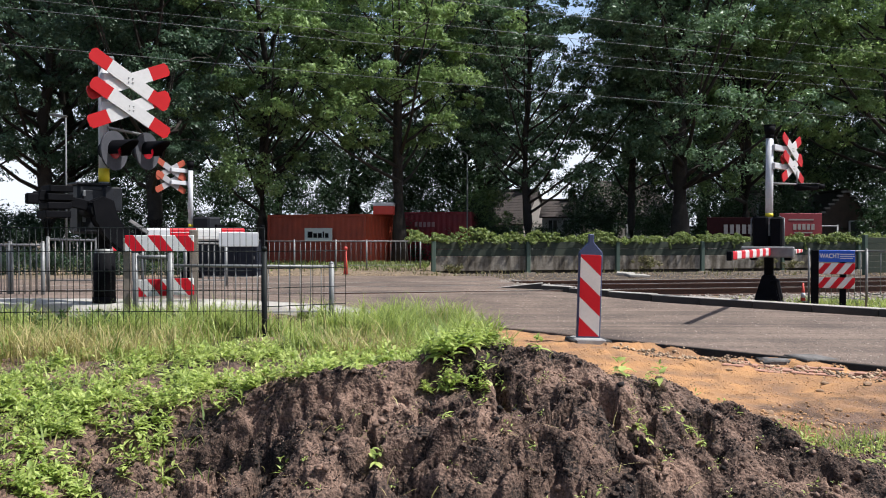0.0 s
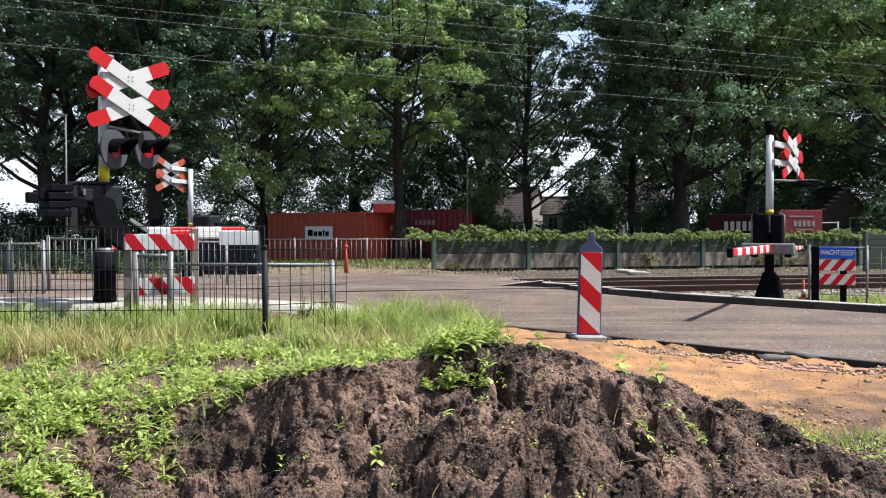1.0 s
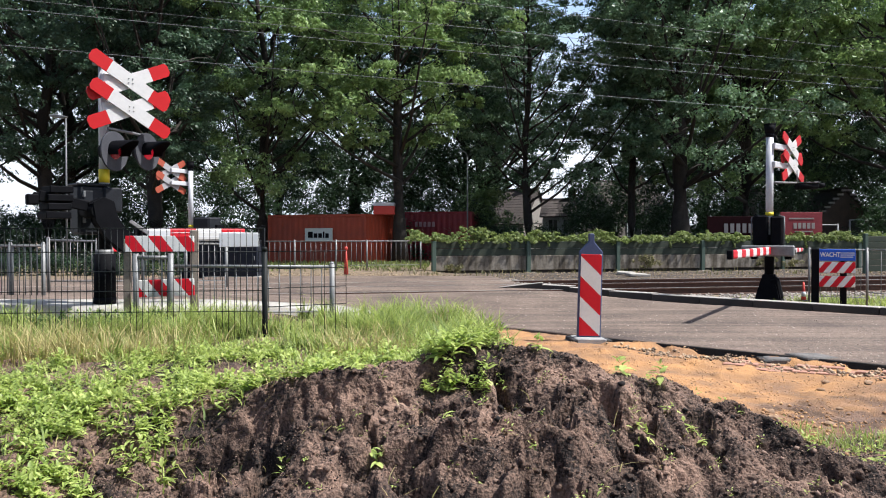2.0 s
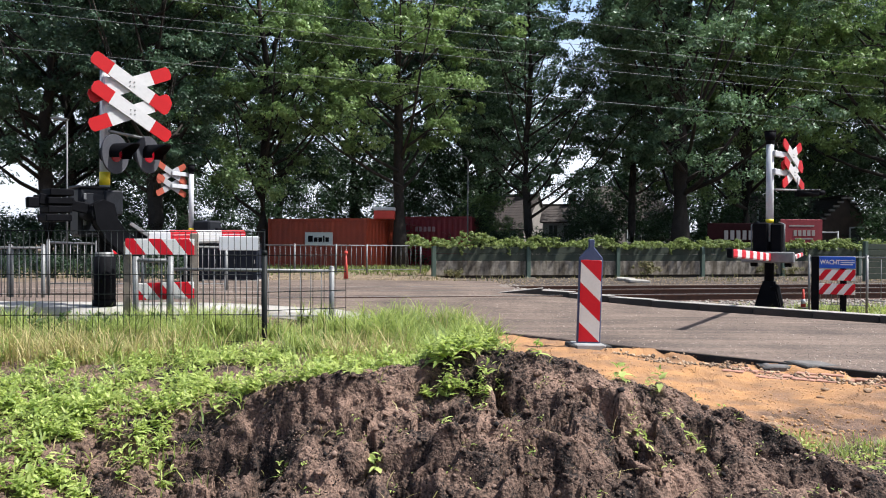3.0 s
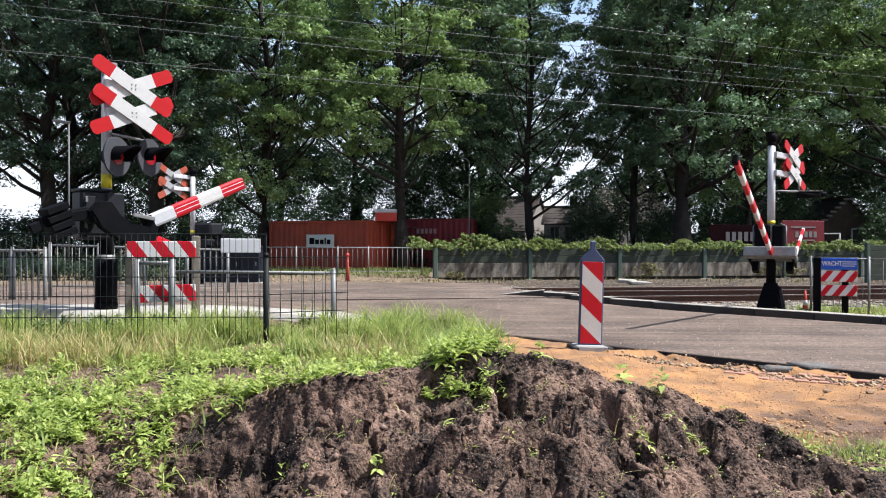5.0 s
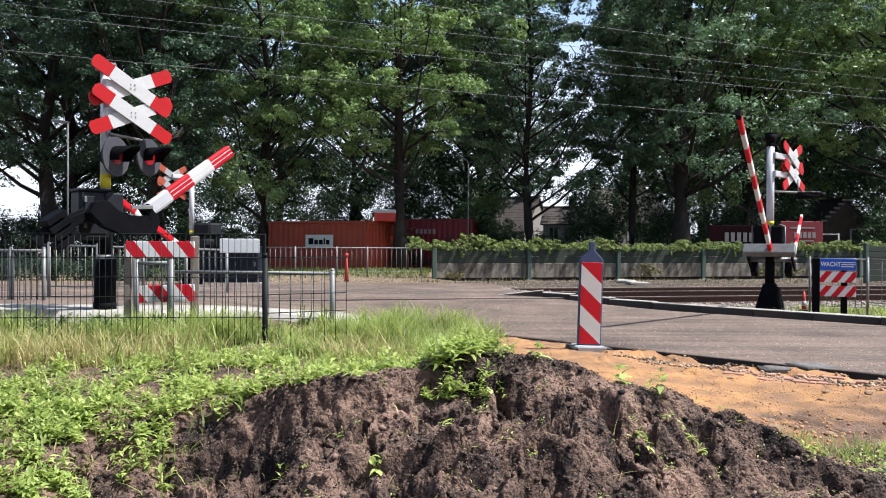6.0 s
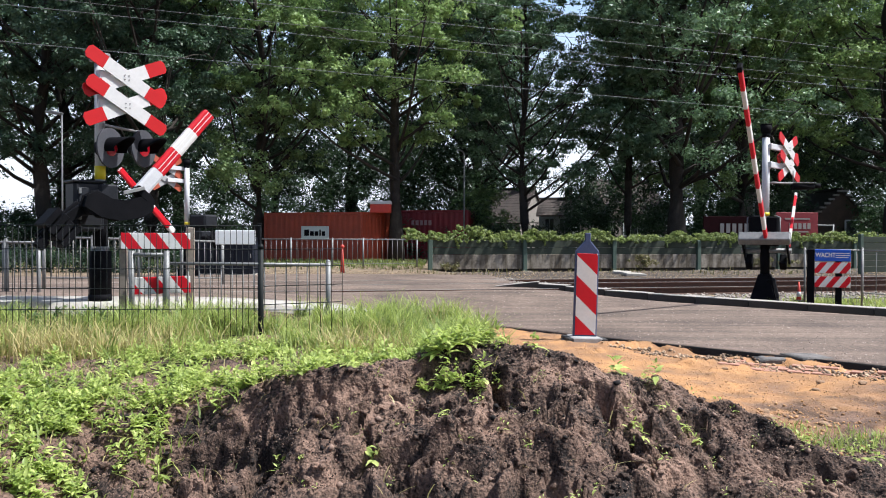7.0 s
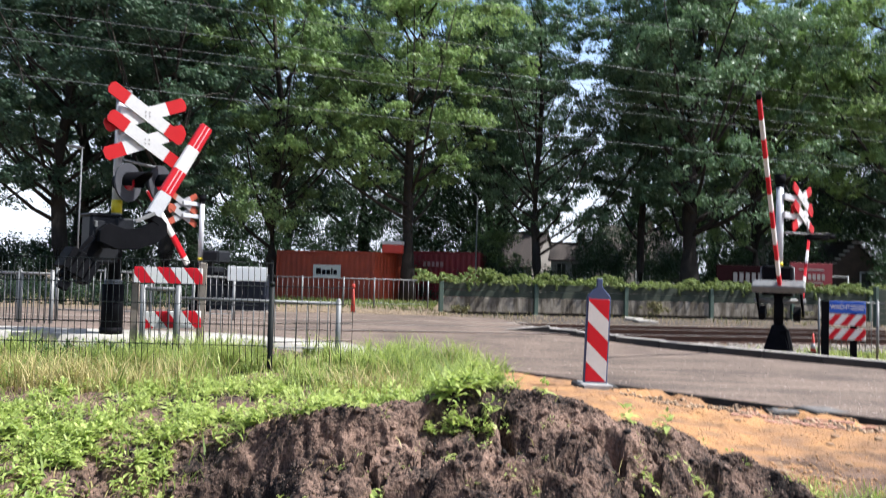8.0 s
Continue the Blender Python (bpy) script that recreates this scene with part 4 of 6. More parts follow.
def tree(seed, height, spread, low, radius, leaves, size, label, foliage=None):
    rs = random.Random(seed)
    th = thing("tree", Matrix.Identity(4), label, "tree", "trees behind the tracks")
    bm = bmesh.new()
    lean = [rs.uniform(-.25, .25) for _ in range(8)]
    trunk, top = [], height * 0.85
    for i in range(8):
        h = top * i / 7
        trunk.append(Vector((lean[i] * h * 0.12, lean[-i] * h * 0.1, h - 0.2)))
    limb(bm, trunk, [radius * (1.35 if i == 0 else 1) * (1 - 0.11 * i) for i in range(8)], 12)
    cs, rr = [], []

    def clump(c, r):
        """A bough of foliage: small tufts over the upper shell of a flattened ball."""
        for _ in range(8):
            a, z = rs.uniform(0, 6.283), rs.uniform(-0.55, 1.0)
            q = math.sqrt(max(0.0, 1 - z * z)) * r
            cs.append(c + Vector((math.cos(a) * q, math.sin(a) * q, z * r * 0.62)) * rs.uniform(0.75, 1.05))
            rr.append(r * rs.uniform(0.30, 0.52))

    for k in range(34):
        f = low + (0.98 - low) * (k + rs.random()) / 34
        base = trunk[0].lerp(trunk[-1], f)
        a = rs.uniform(0, 6.283)
        ln = spread * rs.uniform(0.5, 1.0) * (1.15 - 0.6 * f)
        rise = rs.uniform(0.5, 1.5) * ln
        out = Vector((math.cos(a), math.sin(a), 0))
        pts = [base + out * ln * t + UP * rise * t ** 1.4 + Vector((rs.uniform(-.15, .15), rs.uniform(-.15, .15), 0)) * (t > 0) for t in (0, .3, .6, 1)]
        limb(bm, pts, [radius * 0.30 * (1.1 - 0.6 * f) * q for q in (1, .75, .5, .2)], 6)
        for t in (0.5, 0.78, 1.05):
            c = base + out * ln * t + UP * rise * t ** 1.4
            if rs.random() < 0.55 + 0.4 * t:
                clump(c + Vector((rs.gauss(0, .6), rs.gauss(0, .6), rs.gauss(0.1, .4))), rs.uniform(0.75, 1.45))
            tip = c + Vector((rs.gauss(0, 1), rs.gauss(0, 1), rs.gauss(-.3, .6)))
            limb(bm, [c - out * 0.2, c.lerp(tip, .5) + UP * .1, tip], [radius * .09, radius * .06, radius * .02], 4)
            if f < 0.5 and t > 0.7 and rs.random() < 0.22:
                clump(tip - UP * rs.uniform(0.2, 1.3), rs.uniform(0.5, 0.9))
    for k in range(7):
        clump(trunk[-1] + Vector((rs.gauss(0, 1.2), rs.gauss(0, 1.2), rs.uniform(-.5, height * 0.15))), rs.uniform(.9, 1.4))
    part("trunk", bm, BARK, th, "dark bark trunk and limbs")
    v, f = leaf_cloud([tuple(c) for c in cs], rr, max(1, leaves // len(cs)), size, seed)
    me = arrays("crown", v, f, foliage or LEAF_TREE)
    o = new("crown", me)
    o.parent = th
    tagged(o, "sunlit green leaves")
    return th


KINDS = [tree(s, h, sp, lo, r, 60000, 0.156, "tall broadleaf tree with a dark trunk and green crown", fo)
         for s, h, sp, lo, r, fo in ((1, 18, 6.2, .18, .36, LEAF_MID), (2, 20, 6.0, .20, .42, LEAF_DEEP), (3, 19.5, 6.2, .17, .30, None), (4, 19, 6.0, .20, .48, None), (5, 19, 6.4, .24, .36, LEAF_LIGHT), (6, 19.5, 5.0, .22, .26, None))]
SPOTS = [(-19.6, 38, 1, 20, 1.0), (-13.7, 36.5, 1, 80, 0.95), (-9.0, 38.5, 0, 140, 0.95), (-2.1, 37.5, 4, 200, 0.95), (4.4, 40, 2, 250, 0.90),
         (10.2, 41.5, 5, 200, 0.95), (11.8, 38, 3, 15, 1.0), (16.6, 42, 0, 60, 1.0), (23.6, 40, 4, 100, 1.12), (-26, 41, 2, 170, 1.0),
         (-17, 50, 1, 33, 1.0), (-6, 52, 1, 95, 1.1), (1.5, 54, 1, 155, 1.0), (18, 53, 1, 222, 1.1), (2.4, 50, 1, 118, 1.0), (24, 54, 0, 275, 1.1), (31, 50, 3, 320, 1.1), (-37, 53, 1, 12, 1.1), (-12, 56, 2, 12, 1.1), (-22.5, 46, 1, 200, 1.1), (-16.5, 44, 1, 250, 1.0), (29.5, 61, 1, 40, 1.1), (34.5, 57, 1, 130, 1.05)]
used = set()
for x, y, k, rz, s in SPOTS:
    m = pose(x, y, 0, 0, 0, rz) @ Matrix.Diagonal((s, s, s, 1))
    if k not in used:
        used.add(k)
        KINDS[k].matrix_basis = m
    else:
        t = copy_thing(KINDS[k], pose(x, y, 0, 0, 0, rz))
        t.scale = (s, s, s)


def bush(name, centres, radii, per, size, material, label, category, seed, kind="stuff", flat=0.8):
    v, f = leaf_cloud(centres, radii, per, size, seed, flat)
    return tagged(new(name, arrays(name, v, f, material)), label, category, kind=kind)


rs = np.random.RandomState(8)
# shrubs and saplings below carry that painted shade in their leaves
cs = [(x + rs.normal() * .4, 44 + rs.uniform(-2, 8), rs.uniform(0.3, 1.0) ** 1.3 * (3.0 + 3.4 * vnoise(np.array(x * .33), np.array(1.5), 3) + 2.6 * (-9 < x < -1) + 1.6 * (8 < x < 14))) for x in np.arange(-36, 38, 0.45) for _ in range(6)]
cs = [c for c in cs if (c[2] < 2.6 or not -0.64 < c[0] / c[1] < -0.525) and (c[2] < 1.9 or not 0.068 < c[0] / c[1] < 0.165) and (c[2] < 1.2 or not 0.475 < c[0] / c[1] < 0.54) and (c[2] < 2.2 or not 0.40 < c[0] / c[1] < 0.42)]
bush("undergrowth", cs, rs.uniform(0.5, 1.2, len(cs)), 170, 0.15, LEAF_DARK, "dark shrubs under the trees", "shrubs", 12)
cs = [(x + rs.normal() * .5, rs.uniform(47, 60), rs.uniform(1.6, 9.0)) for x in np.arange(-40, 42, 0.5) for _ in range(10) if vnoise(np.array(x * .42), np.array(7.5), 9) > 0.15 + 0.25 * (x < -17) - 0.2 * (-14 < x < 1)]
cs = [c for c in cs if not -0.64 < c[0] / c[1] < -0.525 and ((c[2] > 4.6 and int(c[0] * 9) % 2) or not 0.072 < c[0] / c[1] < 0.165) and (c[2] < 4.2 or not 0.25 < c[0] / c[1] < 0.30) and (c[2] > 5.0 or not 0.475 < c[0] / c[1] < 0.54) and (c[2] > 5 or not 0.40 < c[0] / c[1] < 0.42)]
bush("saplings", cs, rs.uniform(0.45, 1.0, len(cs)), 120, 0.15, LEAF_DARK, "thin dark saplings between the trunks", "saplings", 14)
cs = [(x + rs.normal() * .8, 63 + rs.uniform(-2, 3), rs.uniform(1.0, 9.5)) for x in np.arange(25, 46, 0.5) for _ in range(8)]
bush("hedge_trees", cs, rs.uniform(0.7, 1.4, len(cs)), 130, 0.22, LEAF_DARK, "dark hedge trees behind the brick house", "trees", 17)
cs = [(2.3 + rs.normal() * .55, 43 + rs.normal() * .5, 0.6 + 3.4 * rs.uniform(0, 1) ** 1.1) for _ in range(130)]
bush("sunlit_shrub", cs, rs.uniform(0.2, 0.5, len(cs)), 60, 0.12, LEAF_MID, "bright green shrub between the trunks", "shrub", 18)
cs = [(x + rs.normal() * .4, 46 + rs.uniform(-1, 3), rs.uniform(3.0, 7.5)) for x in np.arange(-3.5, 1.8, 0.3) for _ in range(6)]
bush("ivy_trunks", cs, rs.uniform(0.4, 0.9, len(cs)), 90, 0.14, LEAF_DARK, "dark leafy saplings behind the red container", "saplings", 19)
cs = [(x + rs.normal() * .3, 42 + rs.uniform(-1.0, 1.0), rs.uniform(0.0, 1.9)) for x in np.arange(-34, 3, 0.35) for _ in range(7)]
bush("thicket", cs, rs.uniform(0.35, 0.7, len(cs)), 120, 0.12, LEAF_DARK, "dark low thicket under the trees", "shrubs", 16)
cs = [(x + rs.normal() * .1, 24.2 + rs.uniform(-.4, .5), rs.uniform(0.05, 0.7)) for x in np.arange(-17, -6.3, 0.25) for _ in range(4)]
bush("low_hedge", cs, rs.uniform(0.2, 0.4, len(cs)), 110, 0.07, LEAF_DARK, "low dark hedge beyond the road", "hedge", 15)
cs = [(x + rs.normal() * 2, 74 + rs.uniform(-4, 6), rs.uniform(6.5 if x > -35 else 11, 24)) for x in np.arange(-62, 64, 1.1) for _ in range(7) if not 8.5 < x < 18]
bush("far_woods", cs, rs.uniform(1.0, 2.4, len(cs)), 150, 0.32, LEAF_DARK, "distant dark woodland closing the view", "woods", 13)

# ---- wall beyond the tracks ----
# near-black colour that stands for the shade below the wall panels
GAP_SHADE = mat("gap_shade", (0.022, 0.019, 0.016), (0.05, 0.043, 0.036), rough=0.95, scale=4, fine=40, bump=0.4)
WD = Vector((0.975, 0.222, 0)).normalized()
WA = Vector((-0.35, 27.8, 0))
wang = math.degrees(math.atan2(WD.y, WD.x))
wall = thing("boundary_wall", pose(WA.x, WA.y, 0.0, 0, 0, wang), "low concrete boundary wall with green boards under ivy", "wall")
for i in range(8):
    bm = bmesh.new()
    bx(bm, 3.44, 0.08, 0.53, pose(1.80 + 3.6 * i, 0, 0.285), 0.01)
    part("concrete_panel", bm, WALL_STAIN, wall)
    # added strip, set back, painted as the shaded gap under the panel
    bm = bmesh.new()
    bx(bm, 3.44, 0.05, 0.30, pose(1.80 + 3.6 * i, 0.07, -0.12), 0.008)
    part("plinth", bm, GAP_SHADE, wall, "dark strip added for the shade under the panel")
    for k in range(2):
        bm = bmesh.new()
        bx(bm, 3.44, 0.06, 0.255, pose(1.80 + 3.6 * i, 0.02, 0.685 + 0.265 * k), 0.008)
        part("board", bm, GREEN_BOARD, wall)
for i in range(9):
    bm = bmesh.new()
    bx(bm, 0.15, 0.18, 1.36, pose(3.6 * i, -0.03, 0.42), 0.012)
    part("post", bm, GREEN_POST, wall)
    bm = bmesh.new()
    bx(bm, 0.42, 0.26, 0.16, pose(3.6 * i + 0.05, -0.12, -0.14, 2 * (i % 3), 0, 4 * (i % 2)), 0.02)
    part("post_foot", bm, WALL_STAIN, wall, "rough concrete footing")
rs = np.random.RandomState(5)
cs, rr = [], []
for s_ in rs.uniform(-0.9, 29, 2300):
    p = WA + WD * s_
    full = float(fbm(np.array(s_ * 0.45), np.array(0.5), 2, 61)) * (1.5 if s_ < 5 else 1.0)
    lift = 0.05 + 0.95 * full * float(fbm(np.array(s_ * 1.6), np.array(3.5), 3, 62))
    deep = rs.uniform(-0.16, 0.75)
    cs.append((p.x + rs.normal() * .05, p.y + deep, 1.02 + lift * rs.uniform(0, 1) ** 0.7 * (0.45 + 0.55 * min(1.0, (deep + 0.16) * 3))))
    rr.append(rs.uniform(.04, .12))
for s_ in (0.9, 1.3, 2.8, 4.3, 6.2, 7.0, 9.4, 11.8, 12.3, 15.5, 18.2, 21.0, 24.4):
    p, drop = WA + WD * (s_ + rs.normal() * 0.1), rs.uniform(0.08, 0.32)
    for q in np.arange(0, drop, 0.04):
        cs.append((p.x + rs.normal() * .03 + q * 0.3, p.y - 0.09, 1.08 - q))
        rr.append(0.035)
bush("ivy", cs, rr, 58, 0.056, LEAF_IVY, "bright green ivy spilling over the wall", "ivy", 6, flat=0.7)

# ---- railings and fences ----
MESH_DARK = mat("dark_coated_wire", (0.005, 0.007, 0.007), (0.012, 0.015, 0.015), rough=0.6, bump=0.03, spec=0.2)


def gz(x, y):
    return float(ground_z(np.array([x]), np.array([y]))[0])


def railing(a, b, za, zb, height, posts, gap, label, thick=0.03, bar=0.008, post=0.03, sink=0.15, group="tubular railings"):
    """A tube railing with upright bars from a to b (x, y), foot levels za and zb."""
    A, B = Vector((*a, za)), Vector((*b, zb))
    d = B - A
    th = thing("railing", Matrix.Translation(A), label, "railing", group)
    flat = Vector((d.x, d.y, 0)).normalized()
    bm = bmesh.new()
    tube(bm, UP * height, d + UP * height, thick, seg=10)
    part("top_rail", bm, GALV, th)
    bm = bmesh.new()
    tube(bm, UP * 0.12, d + UP * 0.12, thick * 0.6, seg=8)
    part("bottom_rail", bm, GALV, th)
    for f in posts:
        bm = bmesh.new()
        p = d * f
        tube(bm, p - UP * sink, p + UP * (height + 0.03), post, seg=12)
        bmesh.ops.create_uvsphere(bm, u_segments=10, v_segments=5, radius=post * 1.02, matrix=Matrix.Translation(p + UP * (height + 0.03)))
        part("post", bm, GALV, th)
    n = int(Vector((d.x, d.y)).length / gap)
    bm = bmesh.new()
    tube(bm, UP * 0.12, UP * height, bar, seg=6)
    me = mesh_of("bar", bm, GALV)
    for i in range(1, n):
        o = new("bar", me)
        o.parent = th
        o.location = d * (i / n)
    return th


railing((-3.065, 8.6), (-1.291, 8.9), 0.24, 0.22, 0.64, (0.0, 1.0), 0.115, "low galvanised railing with upright bars in tall grass", thick=0.018, post=0.030, bar=0.006)
railing((-7.21, 11.6), (-5.892, 11.3), 0.20, 0.20, 0.89, (0.58, 1.0), 0.10, "galvanised bar railing beside the path", thick=0.018, post=0.029)
railing((-7.979, 15.5), (-4.949, 17.5), 0.22, 0.12, 0.95, (0.0, 0.25, 0.5, 0.75, 1.0), 0.13, "grey bar railing along the far side of the road", thick=0.022, post=0.035)
railing((-7.346, 29.0), (-0.884, 30.0), 0.05, 0.05, 1.05, (0.0, 0.26, 0.5, 0.68, 1.0), 0.19, "thin grey railing across the tracks", thick=0.02, bar=0.010, post=0.032)
railing((8.296, 15.0), (8.573, 13.6), 0.0, 0.0, 0.95, (0.0, 1.0), 0.30, "rusty grey railing on the track verge", thick=0.016, bar=0.007, post=0.02)
railing((14.727, 33.0), (16.963, 33.0), 0.0, 0.0, 1.75, (0.0, 1.0), 0.8, "grey tube frame behind the wall", thick=0.03, bar=0.02, post=0.035)


railing((6.538, 13.7), (7.291, 13.2), 0.03, 0.03, 0.95, (0.0, 1.0), 0.09, "thin grey railing behind the blue sign", thick=0.012, bar=0.005, post=0.018)


def mesh_fence(a, b, z0, z1, posts, rails, gap, label):
    """Welded wire panels: fine uprights and doubled cross wires."""
    A, B = Vector((*a, 0)), Vector((*b, 0))
    d = B - A
    th = thing("wire_fence", Matrix.Translation(A), label, "fence", "welded wire fences")
    bm = bmesh.new()
    tube(bm, (0, 0, z0), (0, 0, z1), 0.0028, seg=5)
    me = mesh_of("upright_wire", bm, MESH_DARK)
    n = int(d.length / gap)
    for i in range(n + 1):
        o = new("upright_wire", me)
        o.parent = th
        o.location = d * (i / n)
    for z in rails:
        bm = bmesh.new()
        tube(bm, UP * z, d + UP * z, 0.0036, seg=6)
        part("cross_wire", bm, MESH_DARK, th)
    for f in posts:
        bm = bmesh.new()
        tube(bm, d * f + UP * (z0 - 0.35), d * f + UP * (z1 + 0.02 if f < 0.9 else 1.081), 0.024, seg=12)
        tube(bm, d * f + UP * (z1 + 0.02 if f < 0.9 else 1.081), d * f + UP * ((z1 if f < 0.9 else 1.081) + 0.035), 0.028, 0.018, seg=12)
        part("post", bm, MESH_DARK, th)
    return th


mesh_fence((-4.287, 6.3), (-1.513, 6.5), 0.30, 1.273, (0.0, 1.0),
           (1.273, 1.075, 0.91, 0.745, 0.571, 0.345), 0.05, "dark green welded wire fence standing in tall grass")
mesh_fence((-1.505, 6.55), (-0.874, 6.9), 0.33, 1.075, (), (1.075, 0.927, 0.759, 0.601), 0.10,
           "lower dark wire fence panel at the end of the verge")

# white sign sheet with a dark rim behind the fence
ws = thing("notice_board", pose(-2.499, 9.4, 1.173, 0, 0, 14), "blank white notice sheet with a dark rim on the fence", "sign")
bm = bmesh.new()
bx(bm, 0.475, 0.02, 0.175, None, 0.006)
part("sheet", bm, WHITE_SHEET, ws)
bm = bmesh.new()
bx(bm, 0.05, 0.05, 0.95, pose(0.29, 0.02, -0.30), 0.006)
part("stake", bm, BLACK, ws)


# ---- cabinet beside the far gate ----
NAVY = mat("navy_cabinet_paint", (0.008, 0.011, 0.020), (0.014, 0.018, 0.030), rough=0.5, scale=4, fine=40, bump=0.05, spec=0.3)
rc = thing("relay_cabinet", pose(-6.15, 22.3, 0.06, 0, 0, -6), "dark navy steel relay cabinet beside the far gate", "cabinet")
bm = bmesh.new()
bx(bm, 1.75, 0.55, 0.98, pose(0, 0, 0.55), 0.015)
bx(bm, 1.85, 0.65, 0.06, pose(0, 0, 1.07), 0.015)
part("body", bm, NAVY, rc)
for sx in (-0.58, 0.0, 0.58):
    bm = bmesh.new()
    bx(bm, 0.54, 0.02, 0.86, pose(sx, -0.285, 0.55), 0.006)
    dr = part("door", bm, NAVY, rc)
    bm = bmesh.new()
    bx(bm, 0.02, 0.03, 0.12, pose(sx + 0.21, -0.305, 0.58), 0.004)
    part("handle", bm, GALV, dr)
bm = bmesh.new()
bx(bm, 1.80, 0.60, 0.08, pose(0, 0, 0.02), 0.01)
part("plinth", bm, CONCRETE, rc)


# ---- striped barriers ----
def striped_barrier(m, width, boards, label, posts, top, slant, name="barrier_board", group="striped barriers", period=0.235):
    th = thing(name, m, label, "barrier", group)
    for z, h, tilt, cut in boards:
        bm = bmesh.new()
        bx(bm, width - cut, 0.03, h, pose(cut / 2, 0, 0), 0.004)
        o = part("striped_board", bm, striped("board_bands", (0.80 * (1 if slant > 0 else -1), 0, 0.60), period, 0.05, light=(0.82, 0.81, 0.79), red=(0.66, 0.010, 0.024), share=0.5), th)
        o.matrix_basis = pose(0, -0.05, z, 0, tilt, 0)
    for x, mt, r, t in posts:
        bm = bmesh.new()
        if mt is GALV:
            tube(bm, (x, 0.0, -0.1), (x, 0.0, t), r, seg=12)
        else:
            bx(bm, r * 2, r * 2, t + 0.1, pose(x, 0.03, t / 2 - 0.05), 0.01)
        part("post", bm, mt, th)
    return th


zb = 0.26
striped_barrier(pose(-3.203, 8.7, zb, 0, 0, 12), 0.735, ((1.128 - zb, 0.185, 0, 0), (0.631 - zb, 0.19, -1.5, 0.11)),
                "red and white striped barrier boards on wooden posts in the grass", ((-0.36, WOOD_POST, 0.04, 1.186 - zb), (0.36, WOOD_POST, 0.045, 1.286 - zb)), 1.0, 1)
fr = thing("tube_frame", pose(-3.217, 8.5, 0.22), "short galvanised tube frame behind the striped boards", "railing", "tubular railings")
for px in (-0.19, 0.20):
    bm = bmesh.new()
    tube(bm, (px, 0, -0.1), (px, 0, 1.024 - 0.22), 0.031, seg=14)
    part("post", bm, GALV, fr)
bm = bmesh.new()
tube(bm, (-0.19, 0, 0.999 - 0.24), (0.20, 0, 0.999 - 0.24), 0.022, seg=10)
part("top_rail", bm, GALV, fr)
for px in (-0.10, 0.0, 0.10):
    bm = bmesh.new()
    tube(bm, (px, 0, 0.0), (px, 0, 0.999 - 0.24), 0.007, seg=6)
    part("bar", bm, GALV, fr)

WX, WY = 6.775, 13.2
striped_barrier(pose(WX, WY, 0.05, 0, 0, -24), 0.55, ((0.678 - 0.05, 0.185, 0, 0), (0.435 - 0.05, 0.185, 0, 0)),
                "striped barrier with a blue waiting sign on black posts", ((-0.335, BLACK, 0.06, 0.997 - 0.05), (0.10, BLACK, 0.05, 0.939 - 0.05)), 1.0, -1, period=0.17)
sg = tagged(new("blue_sign"), "blue enamel sign with white lettering over striped boards", "sign")
sg.matrix_basis = pose(WX, WY, 0.892, 0, 0, -24)
bm = bmesh.new()
bx(bm, 0.55, 0.025, 0.20, pose(0, -0.06, 0), 0.006)
bp = part("plate", bm, BLUE, sg)
TEXT_WHITE = mat("white_lettering", (0.8, 0.8, 0.8), (0.75, 0.75, 0.76), rough=0.5, bump=0)


def lettering(text, size, m, parent, material=TEXT_WHITE, name="lettering"):
    cu = bpy.data.curves.new(name, "FONT")
    cu.body, cu.size, cu.extrude, cu.offset = text, size, 0.002, 0.0025
    t = bpy.data.objects.new(name, cu)
    me = bpy.data.meshes.new_from_object(t)
    bpy.data.objects.remove(t)
    me.transform(Matrix.Diagonal((0.76, 1, 1, 1)))
    me.materials.clear()
    me.materials.append(material)
    o = new(name, me)
    o.parent = parent
    o.matrix_basis = m @ pose(0, 0, 0, 90)
    return o


lettering("WACHT", 0.108, pose(-0.264, -0.076, -0.030), bp)
for k, (w, z) in enumerate(((0.27, 0.035), (0.27, 0.0), (0.24, -0.035))):
    bm = bmesh.new()
    bx(bm, w * 0.80, 0.004, 0.014, pose(0.158 - (0.27 - w) / 2, -0.0745, z))
    part("small_line", bm, TEXT_WHITE, bp)


# ---- beacon beside the road ----
def beacon_foot(parent, plastic=PLASTIC_GREY):
    bm = bmesh.new()
    slab(bm, [(-0.25, 0.0), (0.25, 0.0), (0.24, 0.035), (0.16, 0.085), (-0.16, 0.085), (-0.24, 0.035)], 0.34, None, 0.012)
    part("foot", bm, plastic, parent, "grey recycled plastic foot")
    for sx in (-0.2, 0.2):
        bm = bmesh.new()
        bx(bm, 0.07, 0.36, 0.05, pose(sx, 0, 0.05), 0.01)
        part("grip", bm, RUBBER, parent)


BX, BY = 1.703, 9.0
be = thing("traffic_beacon", pose(BX, BY, -0.06, 0, 1.6, 4), "red and white striped traffic beacon on a grey plastic foot", "beacon")
beacon_foot(be)
bm = bmesh.new()
slab(bm, [(-0.140, 0.07), (0.140, 0.07), (0.140, 1.085), (0.045, 1.19), (0.032, 1.21), (0.032, 1.30), (-0.032, 1.30), (-0.032, 1.21), (-0.045, 1.19), (-0.140, 1.085)], 0.05, None, 0.008)
body = part("beacon_body", bm, BLUE_FRAME, be, "dark blue plastic body")
bm = bmesh.new()
bx(bm, 0.245, 0.006, 0.955, pose(0, -0.028, 0.58), 0.002)
